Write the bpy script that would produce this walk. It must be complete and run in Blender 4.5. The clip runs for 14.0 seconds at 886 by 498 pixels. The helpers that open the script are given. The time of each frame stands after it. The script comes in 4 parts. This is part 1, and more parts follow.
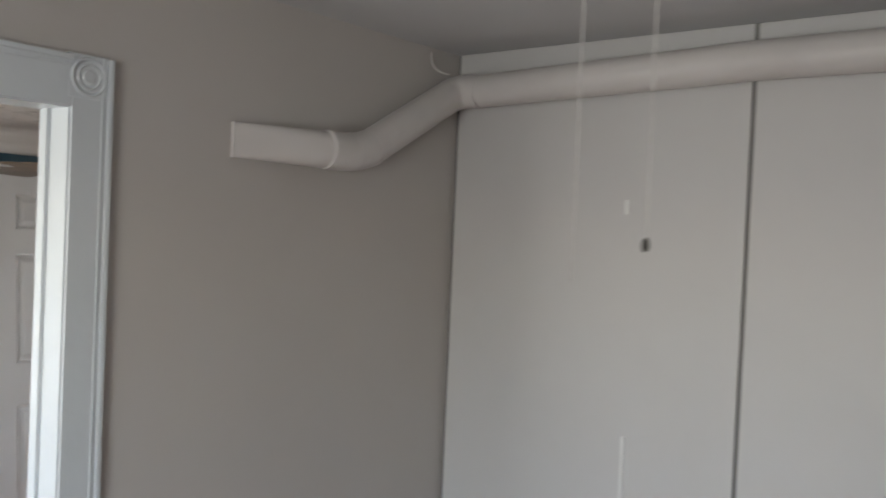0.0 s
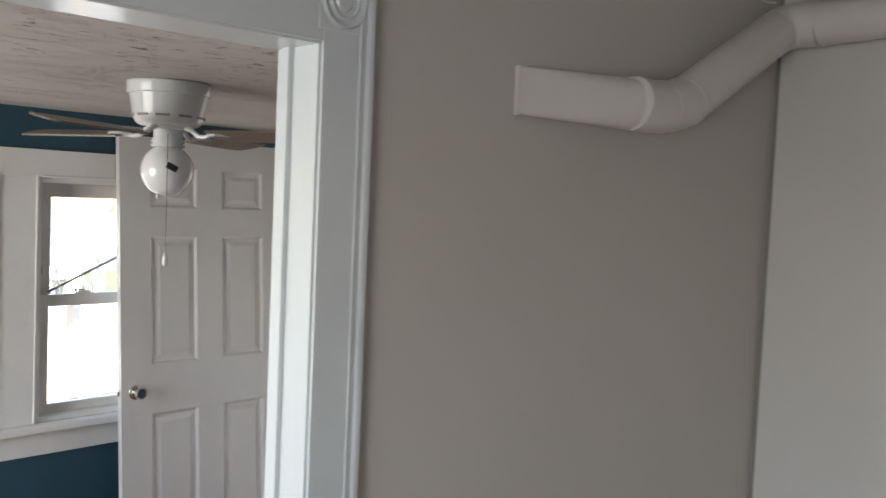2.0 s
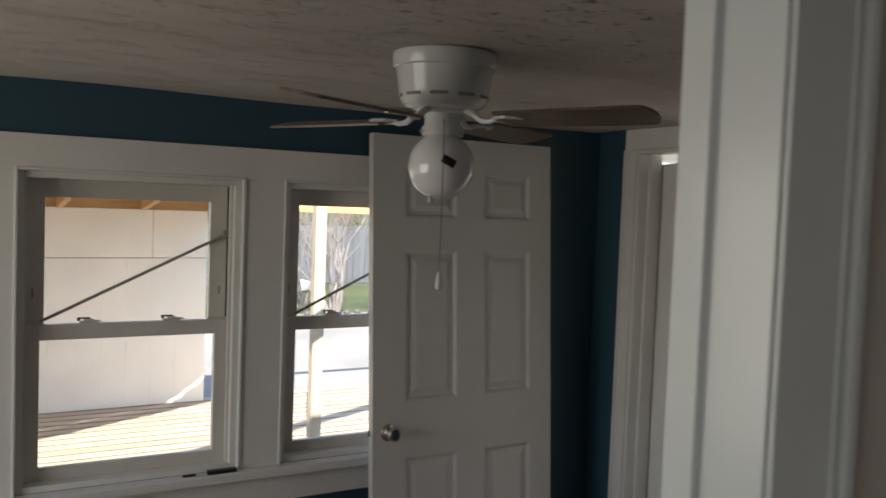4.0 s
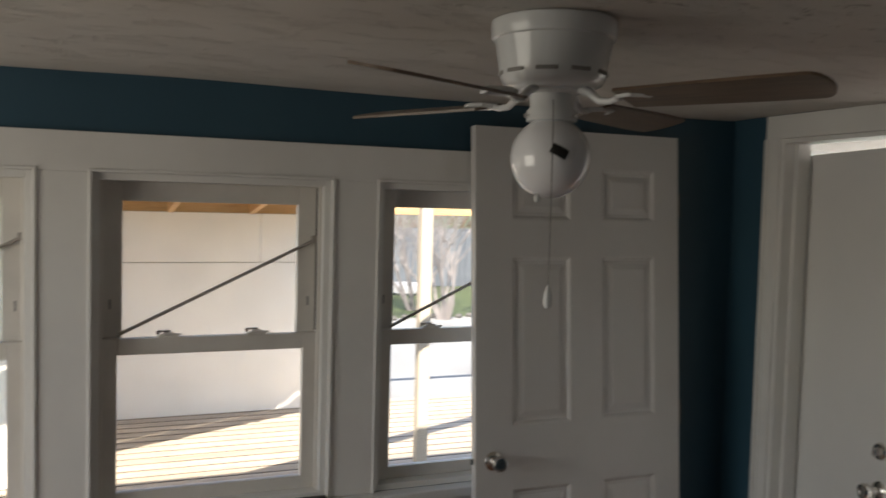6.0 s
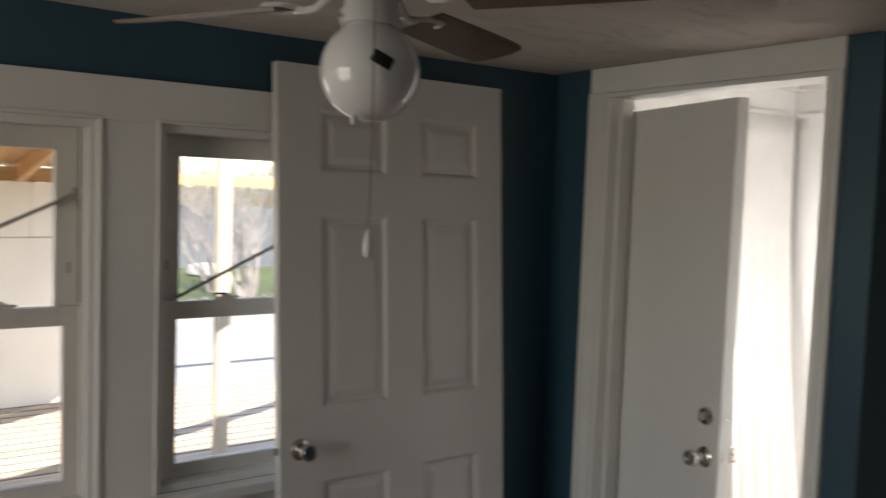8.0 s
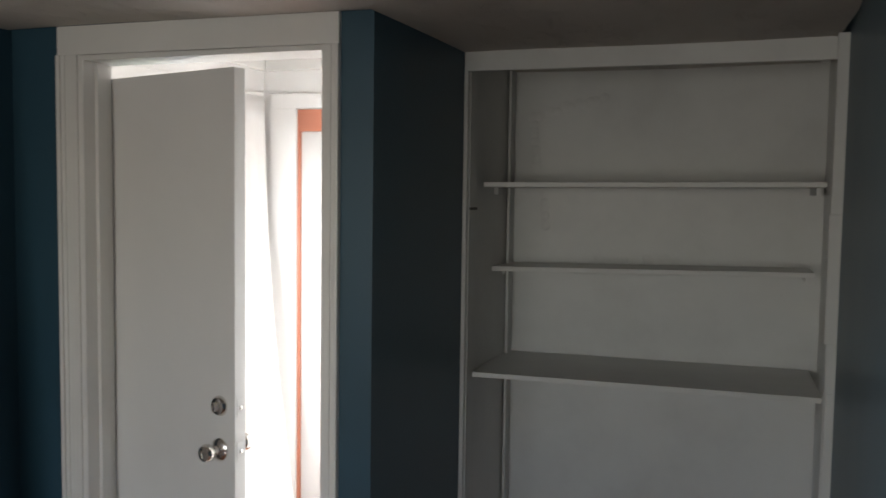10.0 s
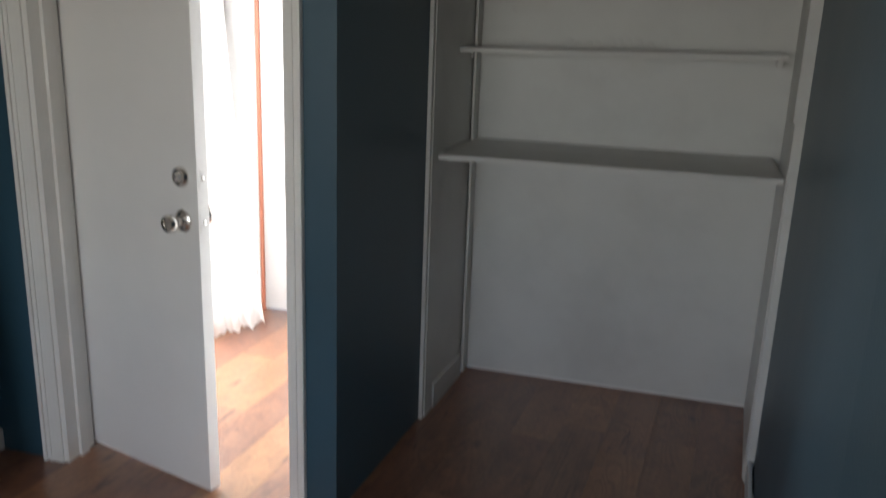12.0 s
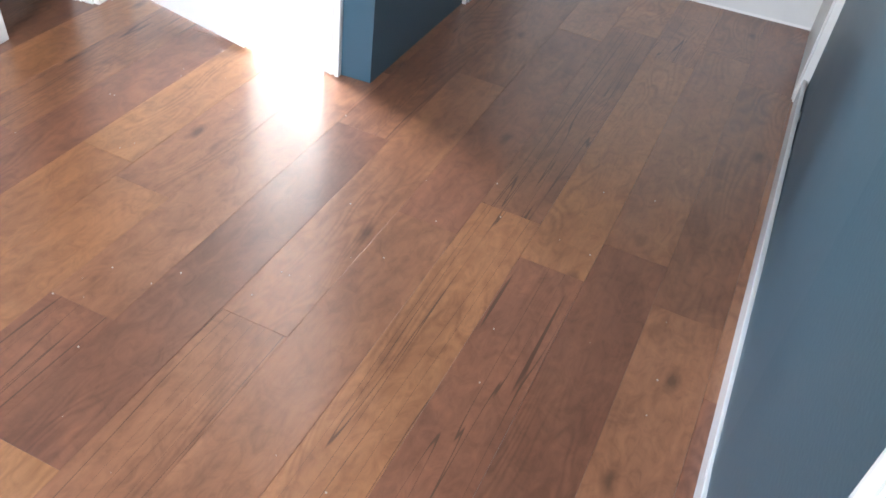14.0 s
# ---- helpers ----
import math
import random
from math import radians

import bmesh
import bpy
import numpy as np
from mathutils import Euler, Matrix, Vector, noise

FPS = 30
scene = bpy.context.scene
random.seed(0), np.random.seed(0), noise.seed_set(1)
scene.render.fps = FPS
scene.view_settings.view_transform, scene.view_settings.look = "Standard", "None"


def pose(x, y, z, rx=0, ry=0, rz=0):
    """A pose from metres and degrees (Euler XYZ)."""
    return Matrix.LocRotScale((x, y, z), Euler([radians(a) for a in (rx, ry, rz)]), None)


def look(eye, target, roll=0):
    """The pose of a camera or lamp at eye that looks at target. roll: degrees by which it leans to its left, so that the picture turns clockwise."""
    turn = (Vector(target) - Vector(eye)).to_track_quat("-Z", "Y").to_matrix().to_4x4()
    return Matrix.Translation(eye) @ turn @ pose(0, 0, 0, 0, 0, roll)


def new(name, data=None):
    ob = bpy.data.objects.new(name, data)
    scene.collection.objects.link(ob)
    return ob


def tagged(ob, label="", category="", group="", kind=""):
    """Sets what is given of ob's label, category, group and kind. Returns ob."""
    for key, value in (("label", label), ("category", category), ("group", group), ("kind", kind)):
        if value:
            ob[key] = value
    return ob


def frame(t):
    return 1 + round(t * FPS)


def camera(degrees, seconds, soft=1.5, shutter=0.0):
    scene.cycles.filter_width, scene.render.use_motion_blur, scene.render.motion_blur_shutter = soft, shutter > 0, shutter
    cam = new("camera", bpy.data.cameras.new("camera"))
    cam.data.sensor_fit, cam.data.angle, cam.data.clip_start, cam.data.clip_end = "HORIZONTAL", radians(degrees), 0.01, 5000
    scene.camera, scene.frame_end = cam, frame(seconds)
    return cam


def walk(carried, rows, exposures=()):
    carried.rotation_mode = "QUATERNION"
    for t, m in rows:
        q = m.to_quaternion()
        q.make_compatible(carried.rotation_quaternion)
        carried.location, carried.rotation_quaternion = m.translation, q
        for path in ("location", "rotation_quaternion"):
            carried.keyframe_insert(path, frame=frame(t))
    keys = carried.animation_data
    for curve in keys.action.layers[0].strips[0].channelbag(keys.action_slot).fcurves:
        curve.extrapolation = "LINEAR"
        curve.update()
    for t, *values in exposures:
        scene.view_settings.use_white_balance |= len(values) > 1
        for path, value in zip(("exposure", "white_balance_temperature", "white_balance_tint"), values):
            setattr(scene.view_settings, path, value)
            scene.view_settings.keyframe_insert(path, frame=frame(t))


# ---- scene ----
cam = camera(55.3, 14.0, shutter=0.5)
PATH = [
    (0, (0.678, 0.119, 1.819), (-0.443, 1.774, 1.777), 2.5),
    (0.5, (0.481, 0.205, 1.798), (-0.757, 1.774, 1.717), 2.6),
    (1, (0.304, 0.363, 1.801), (-1.079, 1.804, 1.706), 2.5),
    (1.5, (0.152, 0.425, 1.795), (-1.242, 1.856, 1.701), 3.0),
    (2, (-0.071, 0.441, 1.816), (-1.486, 1.851, 1.704), 2.5),
    (2.5, (-0.235, 0.461, 1.799), (-1.669, 1.852, 1.692), 2.4),
    (3, (-0.423, 0.554, 1.795), (-1.945, 1.848, 1.696), 2.0),
    (3.5, (-0.627, 0.638, 1.783), (-2.251, 1.801, 1.685), 1.8),
    (3.7, (-0.703, 0.662, 1.776), (-2.392, 1.728, 1.673), 2.4),
    (5.8, (-1.102, 0.822, 1.779), (-2.91, 1.672, 1.688), 1.5),
    (6, (-1.106, 0.869, 1.774), (-2.954, 1.627, 1.67), 1.5),
    (6.5, (-1.161, 0.919, 1.747), (-3.061, 1.534, 1.638), 1.7),
    (7, (-1.231, 0.956, 1.746), (-3.131, 1.571, 1.645), 1.6),
    (7.5, (-1.317, 0.986, 1.708), (-3.131, 1.821, 1.604), 1.9),
    (8, (-1.424, 1.026, 1.68), (-3.051, 2.181, 1.548), 2.0),
    (8.5, (-1.494, 1.074, 1.676), (-2.923, 2.468, 1.548), 2.2),
    (9, (-1.528, 1.094, 1.653), (-2.668, 2.734, 1.551), 1.9),
    (9.2, (-1.576, 1.094, 1.667), (-2.546, 2.84, 1.568), 2.0),
    (11.3, (-1.716, 1.079, 1.56), (-2.212, 3.004, 1.34), 0.2),
    (11.5, (-1.705, 1.085, 1.543), (-2.226, 2.99, 1.222), 0.4),
    (12, (-1.708, 1.111, 1.503), (-2.206, 2.97, 0.958), 2.1),
    (12.5, (-1.717, 1.147, 1.445), (-2.167, 2.897, 0.587), 4.0),
    (13, (-1.724, 1.155, 1.36), (-2.178, 2.767, 0.267), 5.5),
    (13.5, (-1.719, 1.149, 1.309), (-2.143, 2.659, 0.068), 7.0),
    (14, (-1.717, 1.154, 1.311), (-2.117, 2.617, 0.007), 8.2),
]
EXPOSURE = [(0.0, 3.2, 6350, 10), (0.5, 3.22, 6350, 10), (1.0, 3.24, 6350, 10), (1.5, 3.28, 6350, 10), (2.0, 3.15, 6400, 10), (2.5, 2.22, 6550, 10), (3.0, 1.65, 6950, 10), (3.5, 1.55, 6962, 10), (6.0, 1.6, 7025, 10), (6.5, 1.85, 7037, 10), (7.0, 1.78, 7050, 10), (8.0, 1.75, 7075, 10), (8.5, 2.12, 6980, 10), (9.0, 2.08, 6700, 10), (11.5, 2.28, 6650, 10), (12.0, 2.36, 6550, 10), (12.5, 3.2, 6450, 10), (13.0, 3.85, 6500, 10), (13.5, 4.42, 6350, 10), (14.0, 4.64, 6350, 10)]
walk(cam, [(t, look(eye, target, roll)) for t, eye, target, roll in PATH], EXPOSURE)

# ---- world and lights ----
world = bpy.data.worlds.new("daylight")
scene.world = world
world.use_nodes = True
wn = world.node_tree.nodes
sky = wn.new("ShaderNodeTexSky")
sky.sky_type, sky.sun_disc = "NISHITA", False
sky.sun_elevation, sky.sun_rotation = radians(46), radians(110.8)
world.node_tree.links.new(sky.outputs[0], wn["Background"].inputs[0])
wn["Background"].inputs[1].default_value = 0.15

sun = new("sun", bpy.data.lights.new("sun", "SUN"))
sun.data.energy, sun.data.angle, sun.data.color = 5.0, radians(0.5), (1.0, 0.95, 0.87)
sun.matrix_world = look((0.64, -0.243, 0.71), (0, 0, 0))


def window_light(name, eye, target, w, h, power, tint=(1.0, 0.965, 0.985)):
    ob = new(name, bpy.data.lights.new(name, "AREA"))
    ob.data.shape, ob.data.size, ob.data.size_y = "RECTANGLE", w, h
    ob.data.energy, ob.data.color = power, tint
    ob.matrix_world = look(eye, target)
    return ob


# daylight in the unseen window of the first room and in the open outer doorway
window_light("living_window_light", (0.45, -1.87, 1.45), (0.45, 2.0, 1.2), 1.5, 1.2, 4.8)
# fill light added to brighten the teal room, no known window there
window_light("south_fill_light", (-2.75, -0.93, 1.40), (-2.75, 2.0, 1.0), 1.5, 1.2, 5.5, (1.0, 0.94, 0.91))
back = window_light("back_door_light", (-3.93, 3.86, 0.95), (-3.05, 4.35, 0.55), 0.74, 1.7, 12.0, (0.95, 0.97, 1.0))
back.data.spread = radians(155)

# ---- materials ----


def material(name, color, rough=0.5, metal=0.0, coat=0.0):
    m = bpy.data.materials.new(name)
    m.use_nodes = True
    b = m.node_tree.nodes["Principled BSDF"]
    b.inputs["Base Color"].default_value = (*color, 1)
    b.inputs["Roughness"].default_value = rough
    b.inputs["Metallic"].default_value = metal
    b.inputs["Coat Weight"].default_value = coat
    return m


def node(m, kind, **values):
    n = m.node_tree.nodes.new(kind)
    for key, v in values.items():
        n.inputs[key].default_value = v
    return n


def link(m, a, b):
    m.node_tree.links.new(a, b)


def ramp(m, fac, stops):
    r = m.node_tree.nodes.new("ShaderNodeValToRGB")
    while len(r.color_ramp.elements) < len(stops):
        r.color_ramp.elements.new(0.5)
    for e, (p, c) in zip(r.color_ramp.elements, stops):
        e.position, e.color = p, (*c, 1)
    link(m, fac, r.inputs[0])
    return r.outputs[0]


def coords(m, scale=(1, 1, 1), rot=(0, 0, 0)):
    tc = m.node_tree.nodes.new("ShaderNodeTexCoord")
    mp = m.node_tree.nodes.new("ShaderNodeMapping")
    mp.inputs["Scale"].default_value = scale
    mp.inputs["Rotation"].default_value = rot
    link(m, tc.outputs["Object"], mp.inputs["Vector"])
    return mp.outputs["Vector"]


def painted(name, color, rough=0.5, vary=0.12, scale=1.6, bump=0.15, grain=90.0, dirt=None):
    """Paint with broad blotches, roller grain and a little dirt."""
    m = material(name, color, rough)
    b = m.node_tree.nodes["Principled BSDF"]
    v = coords(m)
    broad = node(m, "ShaderNodeTexNoise", Scale=scale, Detail=5.0, Roughness=0.6)
    fine = node(m, "ShaderNodeTexNoise", Scale=grain, Detail=3.0)
    link(m, v, broad.inputs["Vector"])
    link(m, v, fine.inputs["Vector"])
    lo = tuple(c * (1 - vary) for c in (dirt or color))
    hi = tuple(min(1.0, c * (1 + vary * 0.5)) for c in color)
    link(m, ramp(m, broad.outputs["Fac"], [(0.3, lo), (0.55, color), (0.8, hi)]), b.inputs["Base Color"])
    rr = node(m, "ShaderNodeMapRange")
    rr.inputs["To Min"].default_value, rr.inputs["To Max"].default_value = rough * 0.8, min(1, rough * 1.2)
    link(m, broad.outputs["Fac"], rr.inputs["Value"])
    link(m, rr.outputs[0], b.inputs["Roughness"])
    bm_ = node(m, "ShaderNodeBump", Strength=bump, Distance=0.002)
    link(m, fine.outputs["Fac"], bm_.inputs["Height"])
    link(m, bm_.outputs[0], b.inputs["Normal"])
    return m


def wooden(name, dark, mid, light, rough=0.4, along=1, scale=1.0, random=0.0, bump=0.25, fine=0.45, fine_scale=5.0):
    """Wood with grain along one axis of the object (0 x, 1 y, 2 z); random: how far pieces differ."""
    m = material(name, mid, rough)
    b = m.node_tree.nodes["Principled BSDF"]
    s = [14.0 * scale] * 3
    s[along] = 1.1 * scale
    v = coords(m, tuple(s))
    info = m.node_tree.nodes.new("ShaderNodeObjectInfo")
    shift = node(m, "ShaderNodeVectorMath")
    shift.operation = "ADD"
    mul = node(m, "ShaderNodeMath")
    mul.operation = "MULTIPLY"
    mul.inputs[1].default_value = 57.0
    link(m, info.outputs["Random"], mul.inputs[0])
    link(m, v, shift.inputs[0])
    link(m, mul.outputs[0], shift.inputs[1])
    n1 = node(m, "ShaderNodeTexNoise", Scale=1.0, Detail=6.0, Roughness=0.62, Distortion=1.2)
    n2 = node(m, "ShaderNodeTexNoise", Scale=fine_scale, Detail=4.0, Roughness=0.6)
    link(m, shift.outputs[0], n1.inputs["Vector"])
    link(m, shift.outputs[0], n2.inputs["Vector"])
    mix = node(m, "ShaderNodeMath")
    mix.operation = "MULTIPLY_ADD"
    mix.inputs[1].default_value = fine
    link(m, n2.outputs["Fac"], mix.inputs[0])
    sub = node(m, "ShaderNodeMath")
    sub.operation = "MULTIPLY"
    sub.inputs[1].default_value = 1 - fine
    link(m, n1.outputs["Fac"], sub.inputs[0])
    link(m, sub.outputs[0], mix.inputs[2])
    col = ramp(m, mix.outputs[0], [(0.34, dark), (0.5, mid), (0.66, light)])
    if random:
        hsv = node(m, "ShaderNodeHueSaturation")
        rng = node(m, "ShaderNodeMapRange")
        rng.inputs["To Min"].default_value, rng.inputs["To Max"].default_value = 1 - random, 1 + random
        link(m, info.outputs["Random"], rng.inputs["Value"])
        link(m, rng.outputs[0], hsv.inputs["Value"])
        hue = node(m, "ShaderNodeMath")
        hue.operation = "MULTIPLY"
        hue.inputs[1].default_value = 7.31
        fr = node(m, "ShaderNodeMath")
        fr.operation = "FRACT"
        link(m, info.outputs["Random"], hue.inputs[0])
        link(m, hue.outputs[0], fr.inputs[0])
        rng2 = node(m, "ShaderNodeMapRange")
        rng2.inputs["To Min"].default_value, rng2.inputs["To Max"].default_value = 0.494, 0.507
        link(m, fr.outputs[0], rng2.inputs["Value"])
        link(m, rng2.outputs[0], hsv.inputs["Hue"])
        link(m, col, hsv.inputs["Color"])
        col = hsv.outputs[0]
    link(m, col, b.inputs["Base Color"])
    rr = node(m, "ShaderNodeMapRange")
    rr.inputs["To Min"].default_value, rr.inputs["To Max"].default_value = rough * 0.75, rough * 1.3
    link(m, n1.outputs["Fac"], rr.inputs["Value"])
    link(m, rr.outputs[0], b.inputs["Roughness"])
    bp = node(m, "ShaderNodeBump", Strength=bump, Distance=0.001)
    link(m, mix.outputs[0], bp.inputs["Height"])
    link(m, bp.outputs[0], b.inputs["Normal"])
    return m


M_TEAL = painted("teal_paint", (0.029, 0.076, 0.110), 0.42, 0.18, 1.1, 0.2)
M_BEIGE = painted("greige_paint", (0.500, 0.470, 0.437), 0.55, 0.05, 0.8, 0.2)
M_PANEL = painted("white_panel_paint", (0.585, 0.57, 0.55), 0.42, 0.06, 0.9, 0.15)
M_TRIM = painted("white_trim_paint", (0.74, 0.73, 0.70), 0.33, 0.08, 2.5, 0.25, 40.0)
M_CASING = painted("white_gloss_casing", (0.635, 0.672, 0.685), 0.22, 0.06, 3.0, 0.25, 40.0)
M_DOOR = painted("white_door_paint", (0.62, 0.605, 0.585), 0.36, 0.05, 2.0, 0.12)
M_PIPE = painted("white_pipe_paint", (0.63, 0.598, 0.568), 0.38, 0.07, 4.0, 0.2)
M_CLOSET = painted("closet_white_paint", (0.66, 0.66, 0.64), 0.45, 0.12, 2.4, 0.5, 25.0)
M_SASH = painted("cream_sash_paint", (0.68, 0.645, 0.59), 0.4, 0.12, 4.0, 0.3, 40.0)
M_CEIL1 = painted("flat_ceiling_paint", (0.60, 0.60, 0.60), 0.8, 0.05, 1.0, 0.2)
M_WHITE = painted("plain_white_wall", (0.80, 0.79, 0.77), 0.6, 0.04, 1.0, 0.2)
M_ORANGE = painted("orange_paint", (0.48, 0.175, 0.105), 0.5, 0.1, 3.0)
M_CHROME = material("satin_nickel", (0.72, 0.69, 0.65), 0.20, 1.0)
M_DARKMETAL = material("dark_metal", (0.06, 0.055, 0.05), 0.4, 0.8)
M_FANWHITE = painted("white_enamel", (0.63, 0.635, 0.63), 0.18, 0.04, 4.0, 0.05)
M_OPAL = material("opal_glass", (0.80, 0.80, 0.82), 0.06, 0.0, 0.6)
M_BLACK = material("black_sticker", (0.012, 0.012, 0.012), 0.4)
M_CHAIN = material("chain_metal", (0.07, 0.062, 0.055), 0.5, 0.3)
M_CORD = painted("white_cord", (0.50, 0.48, 0.45), 0.7, 0.1, 60.0)
M_FABRIC = painted("white_curtain_cloth", (0.82, 0.81, 0.79), 0.85, 0.05, 6.0, 0.3, 300.0)
M_BLADE = wooden("brown_fan_blade", (0.070, 0.046, 0.029), (0.120, 0.080, 0.051), (0.165, 0.112, 0.073), 0.38, 0, 1.6)
M_DECK = wooden("pale_deck_board", (0.30, 0.240, 0.182), (0.41, 0.338, 0.265), (0.49, 0.412, 0.335), 0.6, 1, 1.0, 0.12)
M_BEAM = wooden("yellow_pine", (0.40, 0.22, 0.095), (0.54, 0.325, 0.15), (0.62, 0.41, 0.21), 0.6, 1, 1.0, 0.1)
M_FENCE = painted("cream_fence_board", (0.88, 0.83, 0.76), 0.6, 0.08, 2.0, 0.3)
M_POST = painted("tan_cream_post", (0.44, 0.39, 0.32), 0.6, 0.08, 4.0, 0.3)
M_GREYFENCE = wooden("weathered_grey_fence", (0.060, 0.068, 0.080), (0.092, 0.104, 0.122), (0.122, 0.135, 0.153), 0.8, 2, 0.8, 0.15)
M_CONCRETE = painted("pale_concrete", (0.235, 0.233, 0.23), 0.8, 0.2, 0.7, 0.5)
M_GRASS = painted("lawn", (0.062, 0.080, 0.030), 0.9, 0.45, 0.9, 1.0, 60.0)
M_BARK = painted("grey_bark", (0.21, 0.19, 0.185), 0.9, 0.3, 9.0, 0.6)
M_STONE = painted("grey_stone", (0.09, 0.085, 0.08), 0.85, 0.25, 6.0, 0.6)
M_SIDING = painted("outer_siding", (0.66, 0.64, 0.60), 0.6, 0.06, 2.0)
M_HOLE = painted("joint_gap", (0.26, 0.25, 0.235), 0.8)


def laminate(name):
    """Printed oak planks: every plank its own tone, cathedral figure, pores, cracks and knots."""
    m = material(name, (0.2, 0.1, 0.06), 0.36)
    b = m.node_tree.nodes["Principled BSDF"]
    info = m.node_tree.nodes.new("ShaderNodeObjectInfo")

    def math_(op, x, y=None, z=None):
        n = m.node_tree.nodes.new("ShaderNodeMath")
        n.operation = op
        for i, q in enumerate((x, y, z)):
            if q is None:
                continue
            if isinstance(q, (int, float)):
                n.inputs[i].default_value = q
            else:
                link(m, q, n.inputs[i])
        return n.outputs[0]

    def moved(scale, by):
        add = node(m, "ShaderNodeVectorMath")
        add.operation = "ADD"
        link(m, coords(m, scale), add.inputs[0])
        link(m, math_("MULTIPLY", info.outputs["Random"], by), add.inputs[1])
        return add.outputs[0]

    def noise_(v, **k):
        n = node(m, "ShaderNodeTexNoise", **k)
        link(m, v, n.inputs["Vector"])
        return n.outputs["Fac"]

    def blend(kind, fac, x, y):
        n = node(m, "ShaderNodeMix")
        n.data_type, n.blend_type = "RGBA", kind
        for q, key in ((fac, "Factor"), (x, "A"), (y, "B")):
            if isinstance(q, tuple):
                n.inputs[key].default_value = (*q, 1)
            elif isinstance(q, float):
                n.inputs[key].default_value = q
            else:
                link(m, q, n.inputs[key])
        return n.outputs["Result"]

    tone = info.outputs["Color"]
    broad = noise_(moved((9.0, 3.0, 1.0), 41.0), Scale=1.0, Detail=4.0, Roughness=0.55, Distortion=0.8)
    figure = noise_(moved((7.5, 1.5, 1.0), 57.0), Scale=1.0, Detail=1.6, Roughness=0.45, Distortion=0.5)
    rings = math_("MULTIPLY_ADD", math_("SINE", math_("MULTIPLY", figure, 110.0)), 0.5, 0.5)
    where = noise_(moved((5.0, 2.0, 1.0), 23.0), Scale=1.0, Detail=2.0)
    where = ramp(m, where, [(0.46, (0, 0, 0)), (0.62, (1, 1, 1))])
    pores = noise_(moved((120.0, 5.0, 1.0), 77.0), Scale=1.0, Detail=3.0, Roughness=0.6)
    mottle = noise_(moved((26.0, 15.0, 1.0), 19.0), Scale=1.0, Detail=5.0, Roughness=0.65, Distortion=1.5)
    col = blend("MULTIPLY", 1.0, tone, ramp(m, broad, [(0.28, (0.78, 0.75, 0.76)), (0.5, (1, 1, 1)), (0.74, (1.22, 1.23, 1.2))]))
    col = blend("MULTIPLY", math_("MULTIPLY", where, 0.36), col, ramp(m, rings, [(0.0, (0.55, 0.50, 0.48)), (0.55, (1, 1, 1)), (1.0, (1.2, 1.2, 1.15))]))
    col = blend("MULTIPLY", 0.2, col, ramp(m, pores, [(0.34, (0.66, 0.64, 0.64)), (0.52, (1, 1, 1)), (0.75, (1.18, 1.16, 1.12))]))
    col = blend("MULTIPLY", 0.8, col, ramp(m, mottle, [(0.32, (0.72, 0.70, 0.70)), (0.52, (1, 1, 1)), (0.72, (1.22, 1.2, 1.16))]))
    # long hairline cracks, in some planks only
    crack = noise_(moved((34.0, 0.75, 1.0), 91.0), Scale=1.0, Detail=1.0, Roughness=0.5, Distortion=0.15)
    crack = math_("ABSOLUTE", math_("SUBTRACT", crack, 0.5))
    crack = ramp(m, crack, [(0.004, (1, 1, 1)), (0.012, (0, 0, 0))])
    some = math_("GREATER_THAN", math_("FRACT", math_("MULTIPLY", info.outputs["Random"], 5.3)), 0.76)
    col = blend("MIX", math_("MULTIPLY", math_("MULTIPLY", crack, some), 0.85), col, (0.060, 0.028, 0.018))
    # knots
    kv = moved((5.2, 2.1, 1.0), 31.0)
    wob = node(m, "ShaderNodeTexNoise", Scale=7.0, Detail=3.0)
    link(m, kv, wob.inputs["Vector"])
    wm = node(m, "ShaderNodeMix")
    wm.data_type = "VECTOR"
    wm.inputs["Factor"].default_value = 0.10
    link(m, kv, wm.inputs["A"])
    link(m, wob.outputs["Color"], wm.inputs["B"])
    vor = node(m, "ShaderNodeTexVoronoi", Scale=1.0)
    link(m, wm.outputs["Result"], vor.inputs["Vector"])
    kf = ramp(m, vor.outputs["Distance"], [(0.03, (0.92, 0.92, 0.92)), (0.06, (0.45, 0.45, 0.45)), (0.10, (0, 0, 0))])
    col = blend("MIX", math_("MULTIPLY", kf, 0.85), col, (0.060, 0.026, 0.015))
    link(m, col, b.inputs["Base Color"])
    rr = node(m, "ShaderNodeMapRange")
    rr.inputs["To Min"].default_value, rr.inputs["To Max"].default_value = 0.26, 0.44
    link(m, mottle, rr.inputs["Value"])
    link(m, rr.outputs[0], b.inputs["Roughness"])
    b.inputs["Coat Weight"].default_value, b.inputs["Coat Roughness"].default_value = 0.8, 0.24
    bp = node(m, "ShaderNodeBump", Strength=0.12, Distance=0.001)
    link(m, math_("SUBTRACT", pores, math_("MULTIPLY", crack, some)), bp.inputs["Height"])
    link(m, bp.outputs[0], b.inputs["Normal"])
    return m


